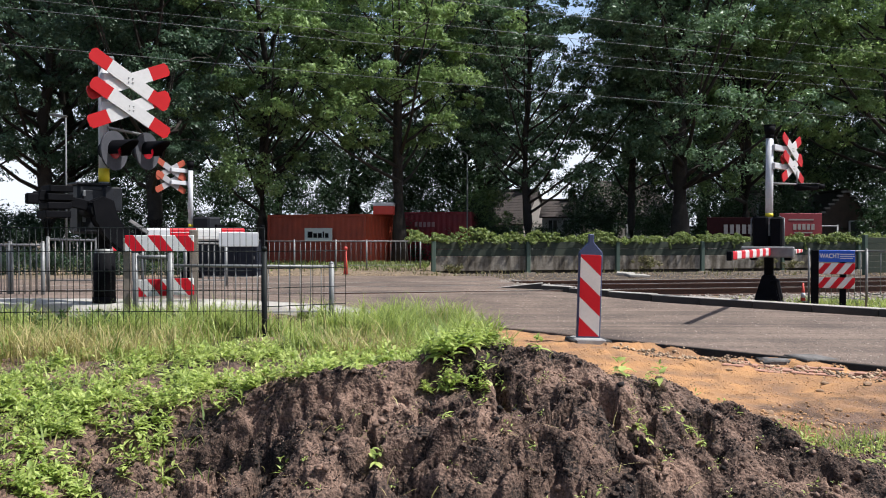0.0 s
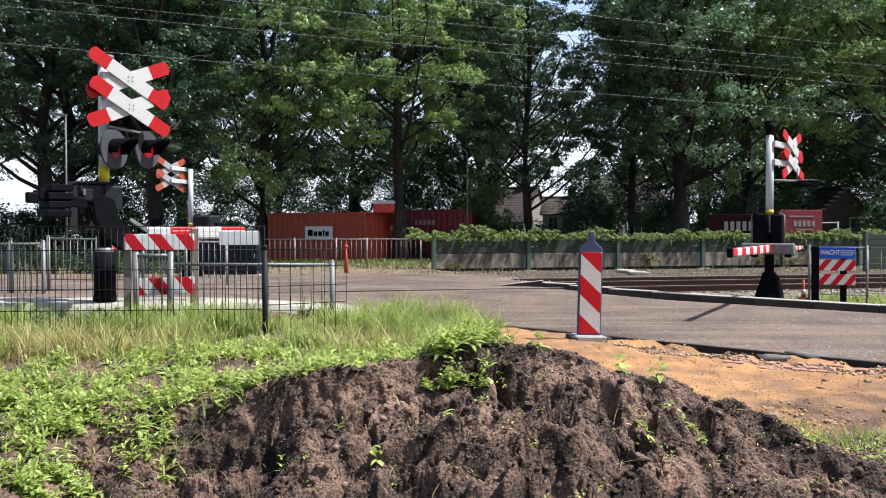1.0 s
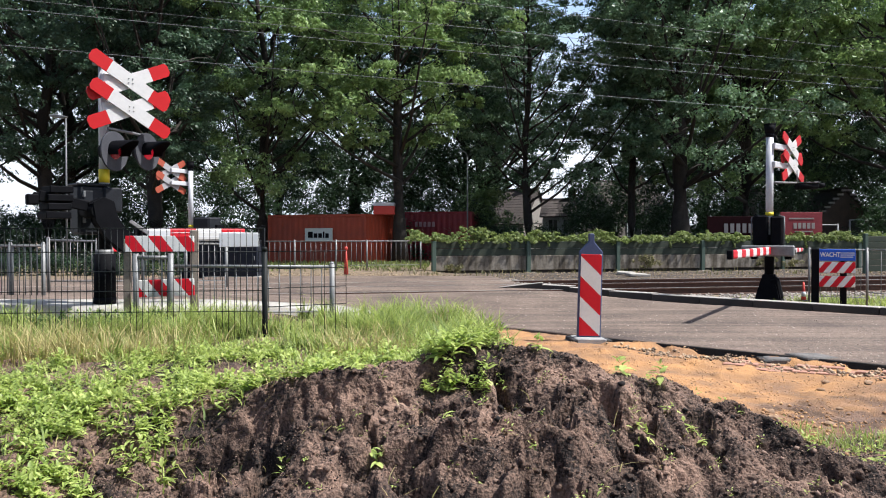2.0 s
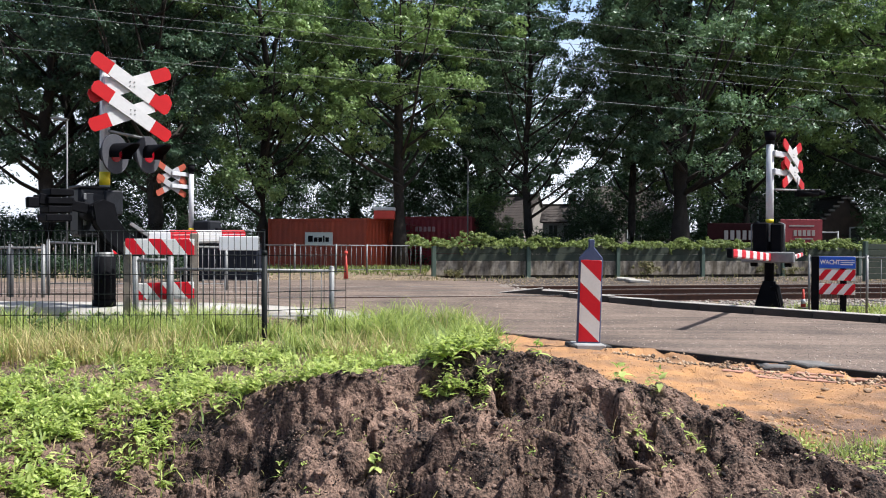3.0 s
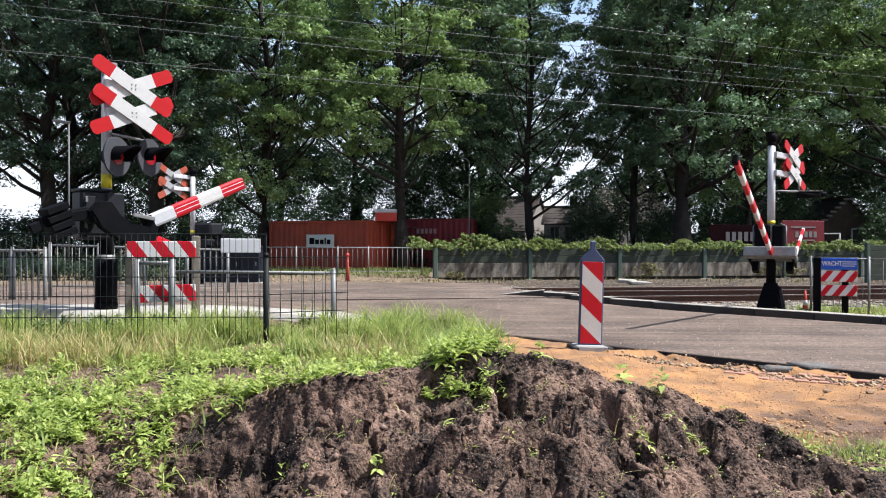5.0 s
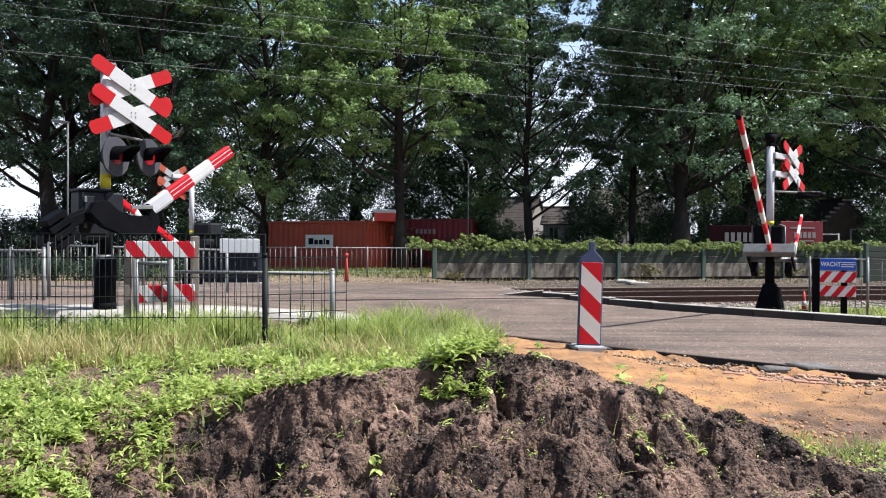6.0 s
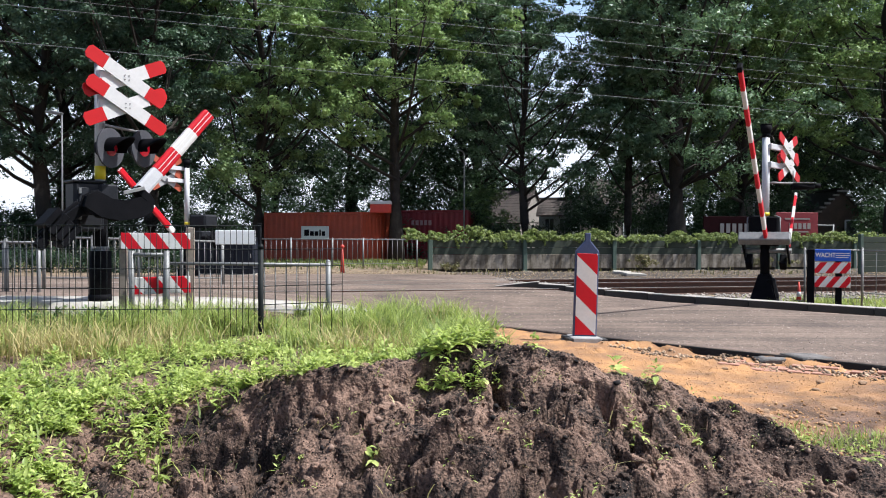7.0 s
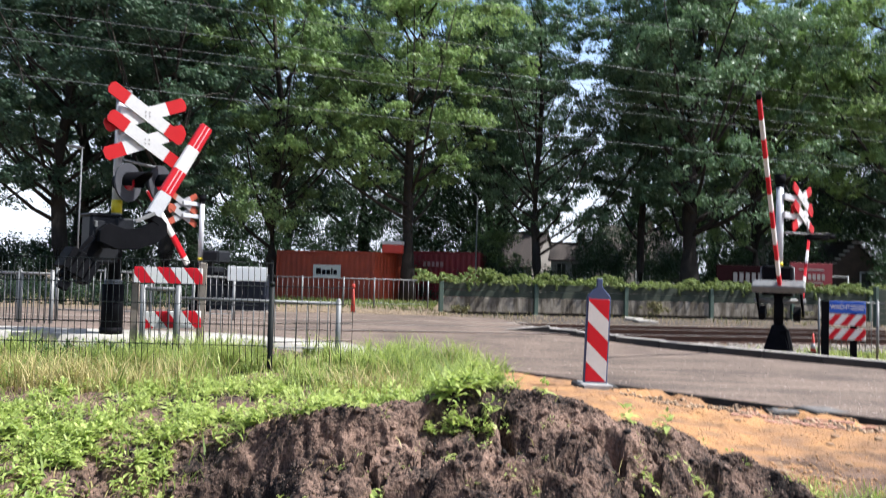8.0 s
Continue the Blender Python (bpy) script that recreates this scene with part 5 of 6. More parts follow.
part("striped_face", bm, striped("beacon_bands", (0.68, 0, 0.733), 0.345, -0.675, share=0.5), body, "red and white reflective face")

dd = thing("beacon_foot", pose(*(3.72, 7.66, -0.075), 0, 3, 12), "flat grey plastic beacon foot lying in the sand", "beacon foot")
beacon_foot(dd, mat("dusty_dark_plastic", (0.20, 0.19, 0.18), (0.07, 0.066, 0.062), rough=0.9, scale=9, fine=50, bump=0.3))
copy_thing(dd, pose(*(3.43, 7.72, -0.098), 0, -2, -8))


# ---- cones, hydrant marker ----
def cone(m, h, label, category, name="marker_cone", fat=1.0, banded=True):
    th = thing(name, m, label, category, "red markers")
    bm = bmesh.new()
    tube(bm, (0, 0, 0.02), (0, 0, h), h * 0.17 * fat, h * 0.05 * fat, seg=14)
    part("cone", bm, CONE_RED, th)
    bm = bmesh.new()
    if banded:
        tube(bm, (0, 0, h * 0.25), (0, 0, h * 0.5), h * 0.15 * fat, h * 0.115 * fat, seg=14)
        part("white_band", bm, WHITE_PAINT, th)
    else:
        bmesh.ops.create_uvsphere(bm, u_segments=12, v_segments=8, radius=h * 0.075, matrix=Matrix.Translation((0, 0, h)))
        part("knob", bm, CONE_RED, th)
    bm = bmesh.new()
    bx(bm, h * 0.5 * fat, h * 0.5 * fat, 0.03, pose(0, 0, 0.015), 0.006)
    part("base", bm, RUBBER, th)


cone(pose(6.625, 14.1, 0.02), 0.36, "small red and white marker cone on the ballast", "cone", fat=0.75)
cone(pose(-3.103, 24.5, 0.02), 0.86, "thin red marker post beside the crossing", "marker post", "marker_post", 0.5, False)


# ---- containers ----
def container(a, b, c, h, material, label, ribs=0.28):
    """A steel box over the corner points a, b, c (x, y): long side a to b, end b to c."""
    A, B, C = (Vector((*p, 0)) for p in (a, b, c))
    th = thing("container", Matrix.Translation(B), label, "container", "site containers")
    for k, (p, q) in enumerate(((A, B), (B, C), (C, C + A - B), (C + A - B, A))):
        d = q - p
        bm = bmesh.new()
        n = max(4, int(d.length / ribs))
        out = Vector((d.y, -d.x, 0)).normalized()
        prev = None
        for i in range(4 * n + 1):
            w = (i % 4 in (1, 2)) * 0.016
            pt = p - B + d * (i / (4 * n)) - out * w
            cur = (bm.verts.new(pt + UP * 0.12), bm.verts.new(pt + UP * (h - 0.1)))
            if prev:
                bm.faces.new((prev[0], cur[0], cur[1], prev[1]))
            prev = cur
        part("side_panel", bm, material, th)
        bm = bmesh.new()
        for z, s in ((0.07, 0.14), (h - 0.06, 0.12)):
            m = Matrix.Translation((p + q) / 2 - B + UP * z) @ pose(0, 0, 0, 0, 0, math.degrees(math.atan2(d.y, d.x)))
            bx(bm, d.length, 0.1, s, m, 0.01)
        bx(bm, 0.11, 0.11, h, Matrix.Translation(p - B + UP * h / 2), 0.01)
        part("frame", bm, material, th)
    bm = bmesh.new()
    f = bm.faces.new([bm.verts.new(p - B + UP * (h - 0.01)) for p in (A, B, C, C + A - B)])
    ext = bmesh.ops.extrude_face_region(bm, geom=[f])
    bmesh.ops.translate(bm, vec=(0, 0, -0.05), verts=[v for v in ext["geom"] if isinstance(v, bmesh.types.BMVert)])
    part("roof", bm, material, th)
    return th


ca, cb, cc = (-8.506, 37.5), (-3.685, 36.0), (-2.419, 38.2)
container(ca, cb, cc, 2.356, ORANGE, "orange steel site container with a white logo panel")
d = Vector((ca[0] - cb[0], ca[1] - cb[1], 0)).normalized()
yaw = math.degrees(math.atan2(-d.y, -d.x))
lp = thing("logo_panel", Matrix.Translation(Vector((*cb, 1.388)) + d * 2.35 + Vector((d.y, -d.x, 0)) * -0.06) @ pose(0, 0, 0, 0, 0, yaw), "pale panel with a dark wordmark on the container", "sign")
bm = bmesh.new()
bx(bm, 1.45, 0.03, 0.62, None, 0.004)
part("panel", bm, mat("pale_panel", (0.66, 0.70, 0.66), (0.58, 0.62, 0.58), rough=0.6), lp)
x = -0.56
for w, h in ((0.26, 0.30), (0.20, 0.22), (0.20, 0.22), (0.08, 0.30), (0.18, 0.22)):
    bm = bmesh.new()
    bx(bm, w, 0.01, h, pose(x + w / 2, -0.02, h / 2 - 0.15))
    part("letter_bar", bm, BLACK, lp)
    x += w + 0.045
ab = thing("roof_unit", pose(-2.834, 37.0, 2.356), "red and white box unit on the container roof", "roof unit")
bm = bmesh.new()
bx(bm, 0.98, 0.8, 0.40, pose(0, 0, 0.20), 0.02)
part("case", bm, CONE_RED, ab)
bm = bmesh.new()
bx(bm, 1.02, 0.84, 0.16, pose(0, 0, 0.48), 0.02)
part("lid", bm, WHITE_PAINT, ab)
c2 = container((-2.873, 41.5), (1.461, 40.5), (1.932, 43.0), 2.626, RED_STEEL, "dark red steel container behind the railing")
FADED = mat("faded_lettering", (0.35, 0.2, 0.2), (0.3, 0.16, 0.16))
x = -2.9
for w in (0.14, 0.16, 0.15, 0.16, 0.16):
    bm = bmesh.new()
    bx(bm, w, 0.02, 0.26, Matrix.Translation((x, -0.02 - x * 0.24 - 0.05, 1.961)))
    part("letter_bar", bm, FADED, c2)
    x += 0.23


# ---- banners behind the wall ----
BANNER_INK = mat("banner_lettering", (0.34, 0.30, 0.28), (0.26, 0.22, 0.21))


def banner(x, y, z, w, h, material, label, bars, yaw=0, ink=None):
    th = thing("banner", pose(x, y, 0, 0, 0, yaw), label, "banner", "banners behind the wall")
    bm = bmesh.new()
    bx(bm, w, 0.05, h, pose(0, 0, z), 0.01)
    part("sheet", bm, material, th)
    for sx in (-w / 2 + 0.05, w / 2 - 0.05):
        bm = bmesh.new()
        tube(bm, (sx, 0.06, 0), (sx, 0.06, z + h / 2), 0.03)
        part("pole", bm, GALV, th)
    for bx0, bz, bw, bh in bars:
        bm = bmesh.new()
        bx(bm, bw, 0.01, bh, pose(bx0, -0.03, z + bz))
        part("letter_bar", bm, ink or BANNER_INK, th)


banner(12.491, 33.0, 1.697, 2.35, 0.85, BANNER_DARK, "dark red advertising banner with pale block letters",
       [(-0.35 + 0.27 * k, -0.08, 0.17, 0.40) for k in range(5)], 4, mat("dim_lettering", (0.27, 0.25, 0.245), (0.20, 0.185, 0.18)))
banner(14.92, 32.0, 1.72, 1.85, 1.1, BANNER_RED, "red advertising banner with white lettering",
       [(-0.28 + 0.2 * k, -0.02, 0.14, 0.24) for k in range(5)] + [(0.0, 0.28, 1.1, 0.06), (0.1, -0.26, 0.8, 0.05)], 6)
# taller green boards at the wall's far part
tb = thing("board_fence", pose(14.858, 26.0, 0, 0, 0, 10), "taller mossy green board fence with ivy", "fence")
for k in range(6):
    bm = bmesh.new()
    bx(bm, 2.4, 0.06, 0.19, pose(0.6, 0, 0.15 + 0.2 * k), 0.008)
    part("board", bm, GREEN_BOARD, tb)
bm = bmesh.new()
bx(bm, 0.12, 0.14, 1.35, pose(-0.62, 0, 0.66), 0.01)
part("post", bm, GREEN_POST, tb)


# ---- houses ----
def house(m, w, depth, eave, ridge, label, wallm, roofm, windows=(), gable_windows=()):
    th = thing("house", m, label, "house", "houses beyond the trees")
    bm = bmesh.new()
    bx(bm, w, depth, eave, pose(0, 0, eave / 2))
    for sx in (-w / 2, w / 2):
        slab(bm, [(-depth / 2, eave), (depth / 2, eave), (0, ridge)], 0.2, Matrix.Translation((sx * 0.98, 0, 0)) @ pose(0, 0, 0, 0, 0, 90))
    part("wall", bm, wallm, th)
    a = math.degrees(math.atan2(ridge - eave, depth / 2))
    ln = math.hypot(ridge - eave, depth / 2) + 0.35
    rows = max(6, int(ln / 0.34))
    for sd in (-1, 1):
        bm = bmesh.new()
        bx(bm, w + 0.4, ln, 0.10, pose(0, sd * depth / 4, (ridge + eave) / 2 - 0.03, sd * -a), 0.01)
        slope = part("roof_slope", bm, roofm, th)
        bm = bmesh.new()
        bx(bm, w + 0.44, ln / rows + 0.06, 0.03, None, 0.006)
        course = mesh_of("tile_course", bm, roofm)
        for k in range(rows):
            o = new("tile_course", course)
            o.parent = slope
            o.matrix_basis = pose(0, sd * depth / 4, (ridge + eave) / 2 - 0.03, sd * -a) @ pose(0, (-0.5 + (k + 0.5) / rows) * ln, 0.062, sd * 2)
    for k in range(9 if gable_windows else 0):
        for sd in (-1, 1):
            bm = bmesh.new()
            f = (k + 0.5) / 9
            bx(bm, 0.16, depth / 18 + 0.10, 0.12, pose(-w / 2 - 0.22, sd * (depth / 2 + 0.1) * (1 - f), eave + (ridge - eave) * f + 0.08), 0.01)
            part("verge_tile", bm, RENDER_WALL, th, "pale tile on the roof verge")
    for x, z, ww, hh in gable_windows:
        bm = bmesh.new()
        for sx, sz, px, pz in ((ww, 0.09, 0, hh / 2), (ww, 0.09, 0, -hh / 2), (0.09, hh, -ww / 2, 0), (0.09, hh, ww / 2, 0)):
            bx(bm, 0.08, sx, sz, pose(-w / 2 - 0.14, x + px, z + pz))
        win = part("window", bm, WHITE_PAINT, th)
        bm = bmesh.new()
        bx(bm, 0.03, ww, hh, pose(-w / 2 - 0.12, x, z))
        part("pane", bm, GLASS, win)
    for x, z, ww, hh in windows:
        bm = bmesh.new()
        for sx, sz, px, pz in ((ww, 0.08, 0, hh / 2), (ww, 0.08, 0, -hh / 2), (0.08, hh, -ww / 2, 0), (0.08, hh, ww / 2, 0), (0.06, hh, 0, 0)):
            bx(bm, sx, 0.08, sz, pose(x + px, -depth / 2 - 0.03, z + pz))
        win = part("window", bm, WHITE_PAINT, th)
        bm = bmesh.new()
        bx(bm, ww, 0.03, hh, pose(x, -depth / 2 - 0.02, z))
        part("pane", bm, GLASS, win)
    bm = bmesh.new()
    bx(bm, 0.6, 0.6, 1.2, pose(w * 0.3, 0, ridge + 0.3))
    part("chimney", bm, BRICK_HOUSE, th)


house(pose(5.6, 66, 0, 0, 0, -28), 5.2, 6.0, 2.5, 5.3, "pale rendered house with a brown tiled roof", RENDER_WALL, ROOF_TILE, ((-1, 1.4, 1.6, 1.3), (1.4, 1.4, 1.4, 1.3)))
house(pose(9.3, 60, 0, 0, 0, -14), 2.6, 4.0, 2.95, 4.2, "small white outbuilding with a grey roof", WHITE_PAINT, ROOF_TILE, ((-0.5, 2.2, 0.7, 0.9), (0.6, 2.2, 0.7, 0.9)))
house(pose(15.4, 66, 0, 0, 0, 24), 6.0, 7.0, 3.0, 6.0, "rendered house partly hidden by trees", RENDER_WALL, ROOF_TILE, ((-1.5, 2, 1.4, 1.3), (1.5, 2, 1.4, 1.3)))
house(pose(25.9, 53, 0, 0, 0, 90), 7.0, 4.8, 1.9, 4.3, "dark brick house with a tiled roof behind the banners", BRICK_HOUSE, ROOF_TILE, (), ((-0.7, 1.7, 0.9, 1.3),))
house(pose(21.6, 54, 0, 0, 0, 90), 4.0, 2.6, 3.0, 4.4, "house gable with white window frames", RENDER_WALL, ROOF_TILE, (), ((0.0, 2.9, 0.7, 1.5),))


# ---- lamp posts, signal head ----
def street_lamp(x, y, top, arm, r, label, flat=True):
    th = thing("street_lamp", pose(x, y, 0), label, "street lamp", "street lamps")
    bm = bmesh.new()
    tube(bm, (0, 0, 0), (0, 0, top), r, r * 0.7, seg=10)
    part("mast", bm, LAMP_STEEL, th)
    bm = bmesh.new()
    if flat:
        slab(bm, [(-0.05, -0.02), (-arm * 0.6, 0.02), (-arm, 0.06), (-arm, 0.12), (-arm * 0.5, 0.13), (0.05, 0.06)], 0.22, Matrix.Translation((0, 0, top)), 0.02)
    else:
        for i in range(6):
            a, b = radians(90 * i / 6), radians(90 * (i + 1) / 6)
            tube(bm, (-0.3 * (1 - math.cos(a)), 0, top + 0.3 * math.sin(a)), (-0.3 * (1 - math.cos(b)), 0, top + 0.3 * math.sin(b)), r * .7, seg=8)
        tube(bm, (-0.3, 0, top + 0.3), (-0.4, 0, top + 0.29), r)
    part("lamp_head", bm, LAMP_STEEL, th)


street_lamp(-13.242, 27.0, 5.439, 0.55, 0.036, "slim grey street lamp with a flat head")
street_lamp(1.235, 39.0, 5.329, 0.4, 0.045, "thin curved grey lamp post", False)
# ---- overhead wires ----
for k, (l0, l1) in enumerate(((-62, 18), (13, 112), (57, 141), (85, 163), (101, 177), (159, 228))):
    y0 = 20 + 0.5 * k
    za, zb2 = 1.18 + (434 - l0) / 1358 * y0, 1.18 + (438.5 - l1) / 1358 * y0 * 1.3
    p0, p1 = Vector((0, y0, za)), Vector((0.577 * y0 * 1.3, y0 * 1.3, zb2))
    d = p1 - p0
    th = thing("overhead_wire", Matrix.Translation(p0), "thin grey overhead line wire above the tracks", "wire", "overhead wires")
    bm = bmesh.new()
    n = 30
    pts = [d * (-3.2 + 6.4 * i / n) + UP * 0.004 * (6.4 * (i / n - .55) * d.length) ** 2 * 0.05 for i in range(n + 1)]
    limb(bm, pts, [0.0068 if k in (1, 2, 4, 5) else 0.0052] * (n + 1), 5)
    part("cable", bm, WIRE, th)


# ---- grass and weeds ----
def blades(name, x, y, h, material, label, seed, wide=0.005, bend=0.35):
    """Bent tapering grass blades at the places given."""
    rs = np.random.RandomState(seed)
    n = len(x)
    z = ground_z(x, y) - 0.01
    a = rs.uniform(0, 6.283, n)
    ux, uy = np.cos(a), np.sin(a)
    b = bend * rs.uniform(0.2, 1.6, n) * h
    w = wide * rs.uniform(0.6, 1.4, n)
    rows = []
    for t, ww in ((0, 1.0), (0.4, 0.9), (0.75, 0.6)):
        cx, cy, cz = x + ux * b * t ** 2, y + uy * b * t ** 2, z + h * (t - 0.15 * t ** 3)
        rows += [np.stack([cx - uy * w * ww, cy + ux * w * ww, cz], -1), np.stack([cx + uy * w * ww, cy - ux * w * ww, cz], -1)]
    rows.append(np.stack([x + ux * b, y + uy * b, z + h * 0.85], -1))
    v = np.stack(rows, 1)
    f = np.array([(0, 1, 3), (0, 3, 2), (2, 3, 5), (2, 5, 4), (4, 5, 6)])
    f = (f[None] + 7 * np.arange(n)[:, None, None]).reshape(-1, 3)
    return tagged(new(name, arrays(name, v.reshape(-1, 3), f, material)), label, "grass", kind="stuff")


def keep(rs, n, box, test):
    x, y = rs.uniform(box[0], box[1], n), rs.uniform(box[2], box[3], n)
    ok = test(x, y, rs.uniform(0, 1, n))
    return x[ok], y[ok]


rs = np.random.RandomState(21)
patch = lambda x, y: fbm(x * 1.1, y * 1.1, 3, 77)
front = lambda x: 4.95 + 0.75 * fbm(x * 1.5, 0 * x + 0.5, 3, 120)
uneven = lambda x, y: 0.35 + 1.3 * sstep(0.36, 0.66, fbm(x * 2.1, y * 2.1, 2, 121))
x, y = keep(rs, 52000, (-7.5, 0.6, 5.1, 9.3), lambda x, y, r: (y > front(x)) & (x < bank_edge(y) - 0.05) & (r < 2.6 * (fbm(x * 3.4, y * 3.4, 3, 122) - 0.30)) & (y < 7.95 + 0.45 * np.clip(x + 4, 0, 2.4)))
h = rs.uniform(0.06, 0.24, len(x)) * (0.6 + 0.8 * patch(x, y)) * np.interp(y, (5.2, 6.2, 6.6, 7.2, 8.2), (0.65, 0.55, 0.8, 0.8, 0.7)) * np.interp(x, (-2.6, -1.6, -0.6, 0.3), (0.85, 0.75, 0.8, 0.8))
blades("verge_grass", x, y, h, BLADE, "short green verge grass under the taller tufts", 22, 0.0032, 0.6)
cx, cy = keep(rs, 6600, (-7.5, 0.5, 5.1, 9.3), lambda x, y, r: (y > front(x)) & (x < bank_edge(y) - 0.1) & (r < 3.0 * (fbm(x * 2.8, y * 2.8, 3, 123) - 0.34)) & (y < 7.9 + 0.45 * np.clip(x + 4, 0, 2.4)))
ct_h = rs.uniform(0.12, 0.44, len(cx)) * uneven(cx, cy) * (0.6 + 0.8 * patch(cx, cy)) * np.interp(cy, (5.0, 6.2, 6.6, 7.2, 8.2), (0.62, 0.50, 0.85, 0.95, 0.78)) * np.interp(cx, (-3.4, -2.6, -1.6, -0.7, 0.3), (0.65, 0.95, 0.85, 0.72, 0.8))
rep = 18
x, y = np.repeat(cx, rep) + rs.normal(0, 0.035, len(cx) * rep), np.repeat(cy, rep) + rs.normal(0, 0.035, len(cx) * rep)
blades("tall_grass", x, y, np.repeat(np.minimum(ct_h, 0.36), rep) * rs.uniform(0.45, 1.15, len(x)), BLADE, "tall tufted green verge grass along the fence", 20, 0.0042, 0.8)
x, y = keep(rs, 2300, (-7.5, 0.3, 5.3, 8.6), lambda x, y, r: (x < bank_edge(y) - 0.1) & (r < 1.5 * (fbm(x * 1.7, y * 1.7, 3, 90) - 0.30) * np.interp(x, (-3.2, -2.4, -1.4), (0.5, 1.0, 0.15))))
blades("dry_grass", x, y, rs.uniform(0.14, 0.36, len(x)) * np.interp(y, (5.5, 6.2, 6.6, 8.0), (0.6, 0.5, 0.7, 0.6)), STRAW, "dry straw-coloured grass among the green", 23, 0.003, 0.55)
x, y = keep(rs, 26000, (-7.0, 0.1, 4.95, 5.95), lambda x, y, r: (y > front(x) - 0.22) & (x < bank_edge(y) - 0.3) & (r < 3.0 * (fbm(x * 1.5, y * 1.5, 3, 93) - 0.46) * np.interp(x, (-3.0, -2.3, -1.4, -0.6), (0.3, 1.0, 1.0, 0.35))))
blades("straw_fringe", x, y, rs.uniform(0.08, 0.34, len(x)), STRAW, "withered straw at the foot of the verge grass", 19, 0.003, 0.7)
x, y = keep(rs, 3000, (-6.5, 0.3, 5.3, 8.0), lambda x, y, r: (x < bank_edge(y) - 0.1) & (r < 0.9 * patch(x, y) * np.interp(x, (-2.4, -1.4), (1.0, 0.35))))
blades("grass_stalks", x, y, rs.uniform(0.24, 0.48, len(x)) * np.interp(y, (5.5, 6.5, 8.0), (0.55, 0.75, 0.72)), STRAW, "thin flowering grass stalks above the verge", 28, 0.0024, 0.45)
x, y = keep(rs, 14000, (-3.8, 0.5, 2.9, 5.9), lambda x, y, r: (x < np.interp(y, (2.6, 3.3, 3.9, 4.2, 5.6), (-1.25, -1.2, -0.8, 0.3, 0.4))) & (r < 1.2 * (fbm(x * 2.4, y * 2.4, 3, 61) - 0.45)))
blades("short_grass", x, y, rs.uniform(0.03, 0.12, len(x)), BLADE, "short scattered grass on the soil", 24, 0.004, 0.6)
x, y = keep(rs, 16000, (3.0, 16, 12.0, 15.2), lambda x, y, r: ((x - KA.x) * -kdir.y + (y - KA.y) * kdir.x > 0.3) & (r < sstep(5.2, 7.2, x) * 1.3 * (patch(x, y) - 0.1)))
blades("track_weeds", x, y, rs.uniform(0.05, 0.24, len(x)), BLADE, "green weeds on the track verge", 25, 0.008, 0.6)
x, y = keep(rs, 8000, (-22, 20, 23.5, 29.5), lambda x, y, r: (y > 23.5 + 0.2 * x) & (y < 27.4 + 0.22 * x + 8 * (x < -0.5)) & (r < 1.3 * (patch(x * .5, y * .5) - 0.42) + 0.12 * (y > 26.5)))
blades("far_verge_grass", x, y, rs.uniform(0.05, 0.20, len(x)), DULL_GRASS, "sparse dry grass beyond the tracks", 26, 0.016, 0.6)
x, y = keep(rs, 14000, (-18, -0.6, 27.5, 36), lambda x, y, r: r < 0.1 + 0.8 * sstep(29.0, 32.0, y))
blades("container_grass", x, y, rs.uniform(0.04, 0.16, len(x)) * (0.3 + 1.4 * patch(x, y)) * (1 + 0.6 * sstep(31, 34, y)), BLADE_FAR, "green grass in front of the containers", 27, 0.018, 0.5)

LEAF_T = np.array([(0, 0, 0), (.28, .16, .05), (.30, 0, 0), (.28, -.16, .05), (.62, .13, .05), (.64, 0, -.01), (.62, -.13, .05), (1, 0, -.06)], dtype=float)
LEAF_F = np.array([(0, 2, 1), (0, 3, 2), (1, 5, 4), (1, 2, 5), (2, 6, 5), (2, 3, 6), (4, 5, 7), (5, 6, 7)])


def herb_arrays(px, py, pz, height, leaf, per, seed):
    """Leafy herbs: a short stem with leaves in whorls, the lower ones larger."""
    rs = np.random.RandomState(seed)
    n = len(px)
    k = np.tile(np.arange(per), n) / max(1, per - 1)
    i = np.repeat(np.arange(n), per)
    lean = rs.normal(0, 0.18, (n, 2))
    hh = height[i] * (0.12 + 0.88 * k)
    base = np.stack([px[i] + lean[i, 0] * hh + rs.normal(0, .012, len(i)), py[i] + lean[i, 1] * hh + rs.normal(0, .012, len(i)), pz[i] + hh], -1)
    az = rs.uniform(0, 6.283, len(i))
    up = rs.uniform(-0.2, 0.75, len(i)) + 0.7 * k ** 3
    ln = leaf[i] * rs.uniform(0.65, 1.2, len(i)) * (1.1 - 0.45 * k)
    c, s = np.cos(az), np.sin(az)
    fx = np.stack([c * np.cos(up), s * np.cos(up), np.sin(up)], -1)
    sx = np.stack([-s, c, np.zeros_like(c)], -1) + rs.normal(0, .2, (len(i), 3))
    nz = np.cross(fx, sx)
    t = LEAF_T[None] * ln[:, None, None]
    droop = np.array([0, .02, .02, .02, .09, .09, .09, .22])[None, :, None] * ln[:, None, None]
    v = base[:, None] + fx[:, None] * t[..., :1] + sx[:, None] * t[..., 1:2] + nz[:, None] * t[..., 2:3]
    v[..., 2] -= droop[..., 0]
    f = (LEAF_F[None] + 8 * np.arange(len(i))[:, None, None]).reshape(-1, 3)
    return v.reshape(-1, 3), f


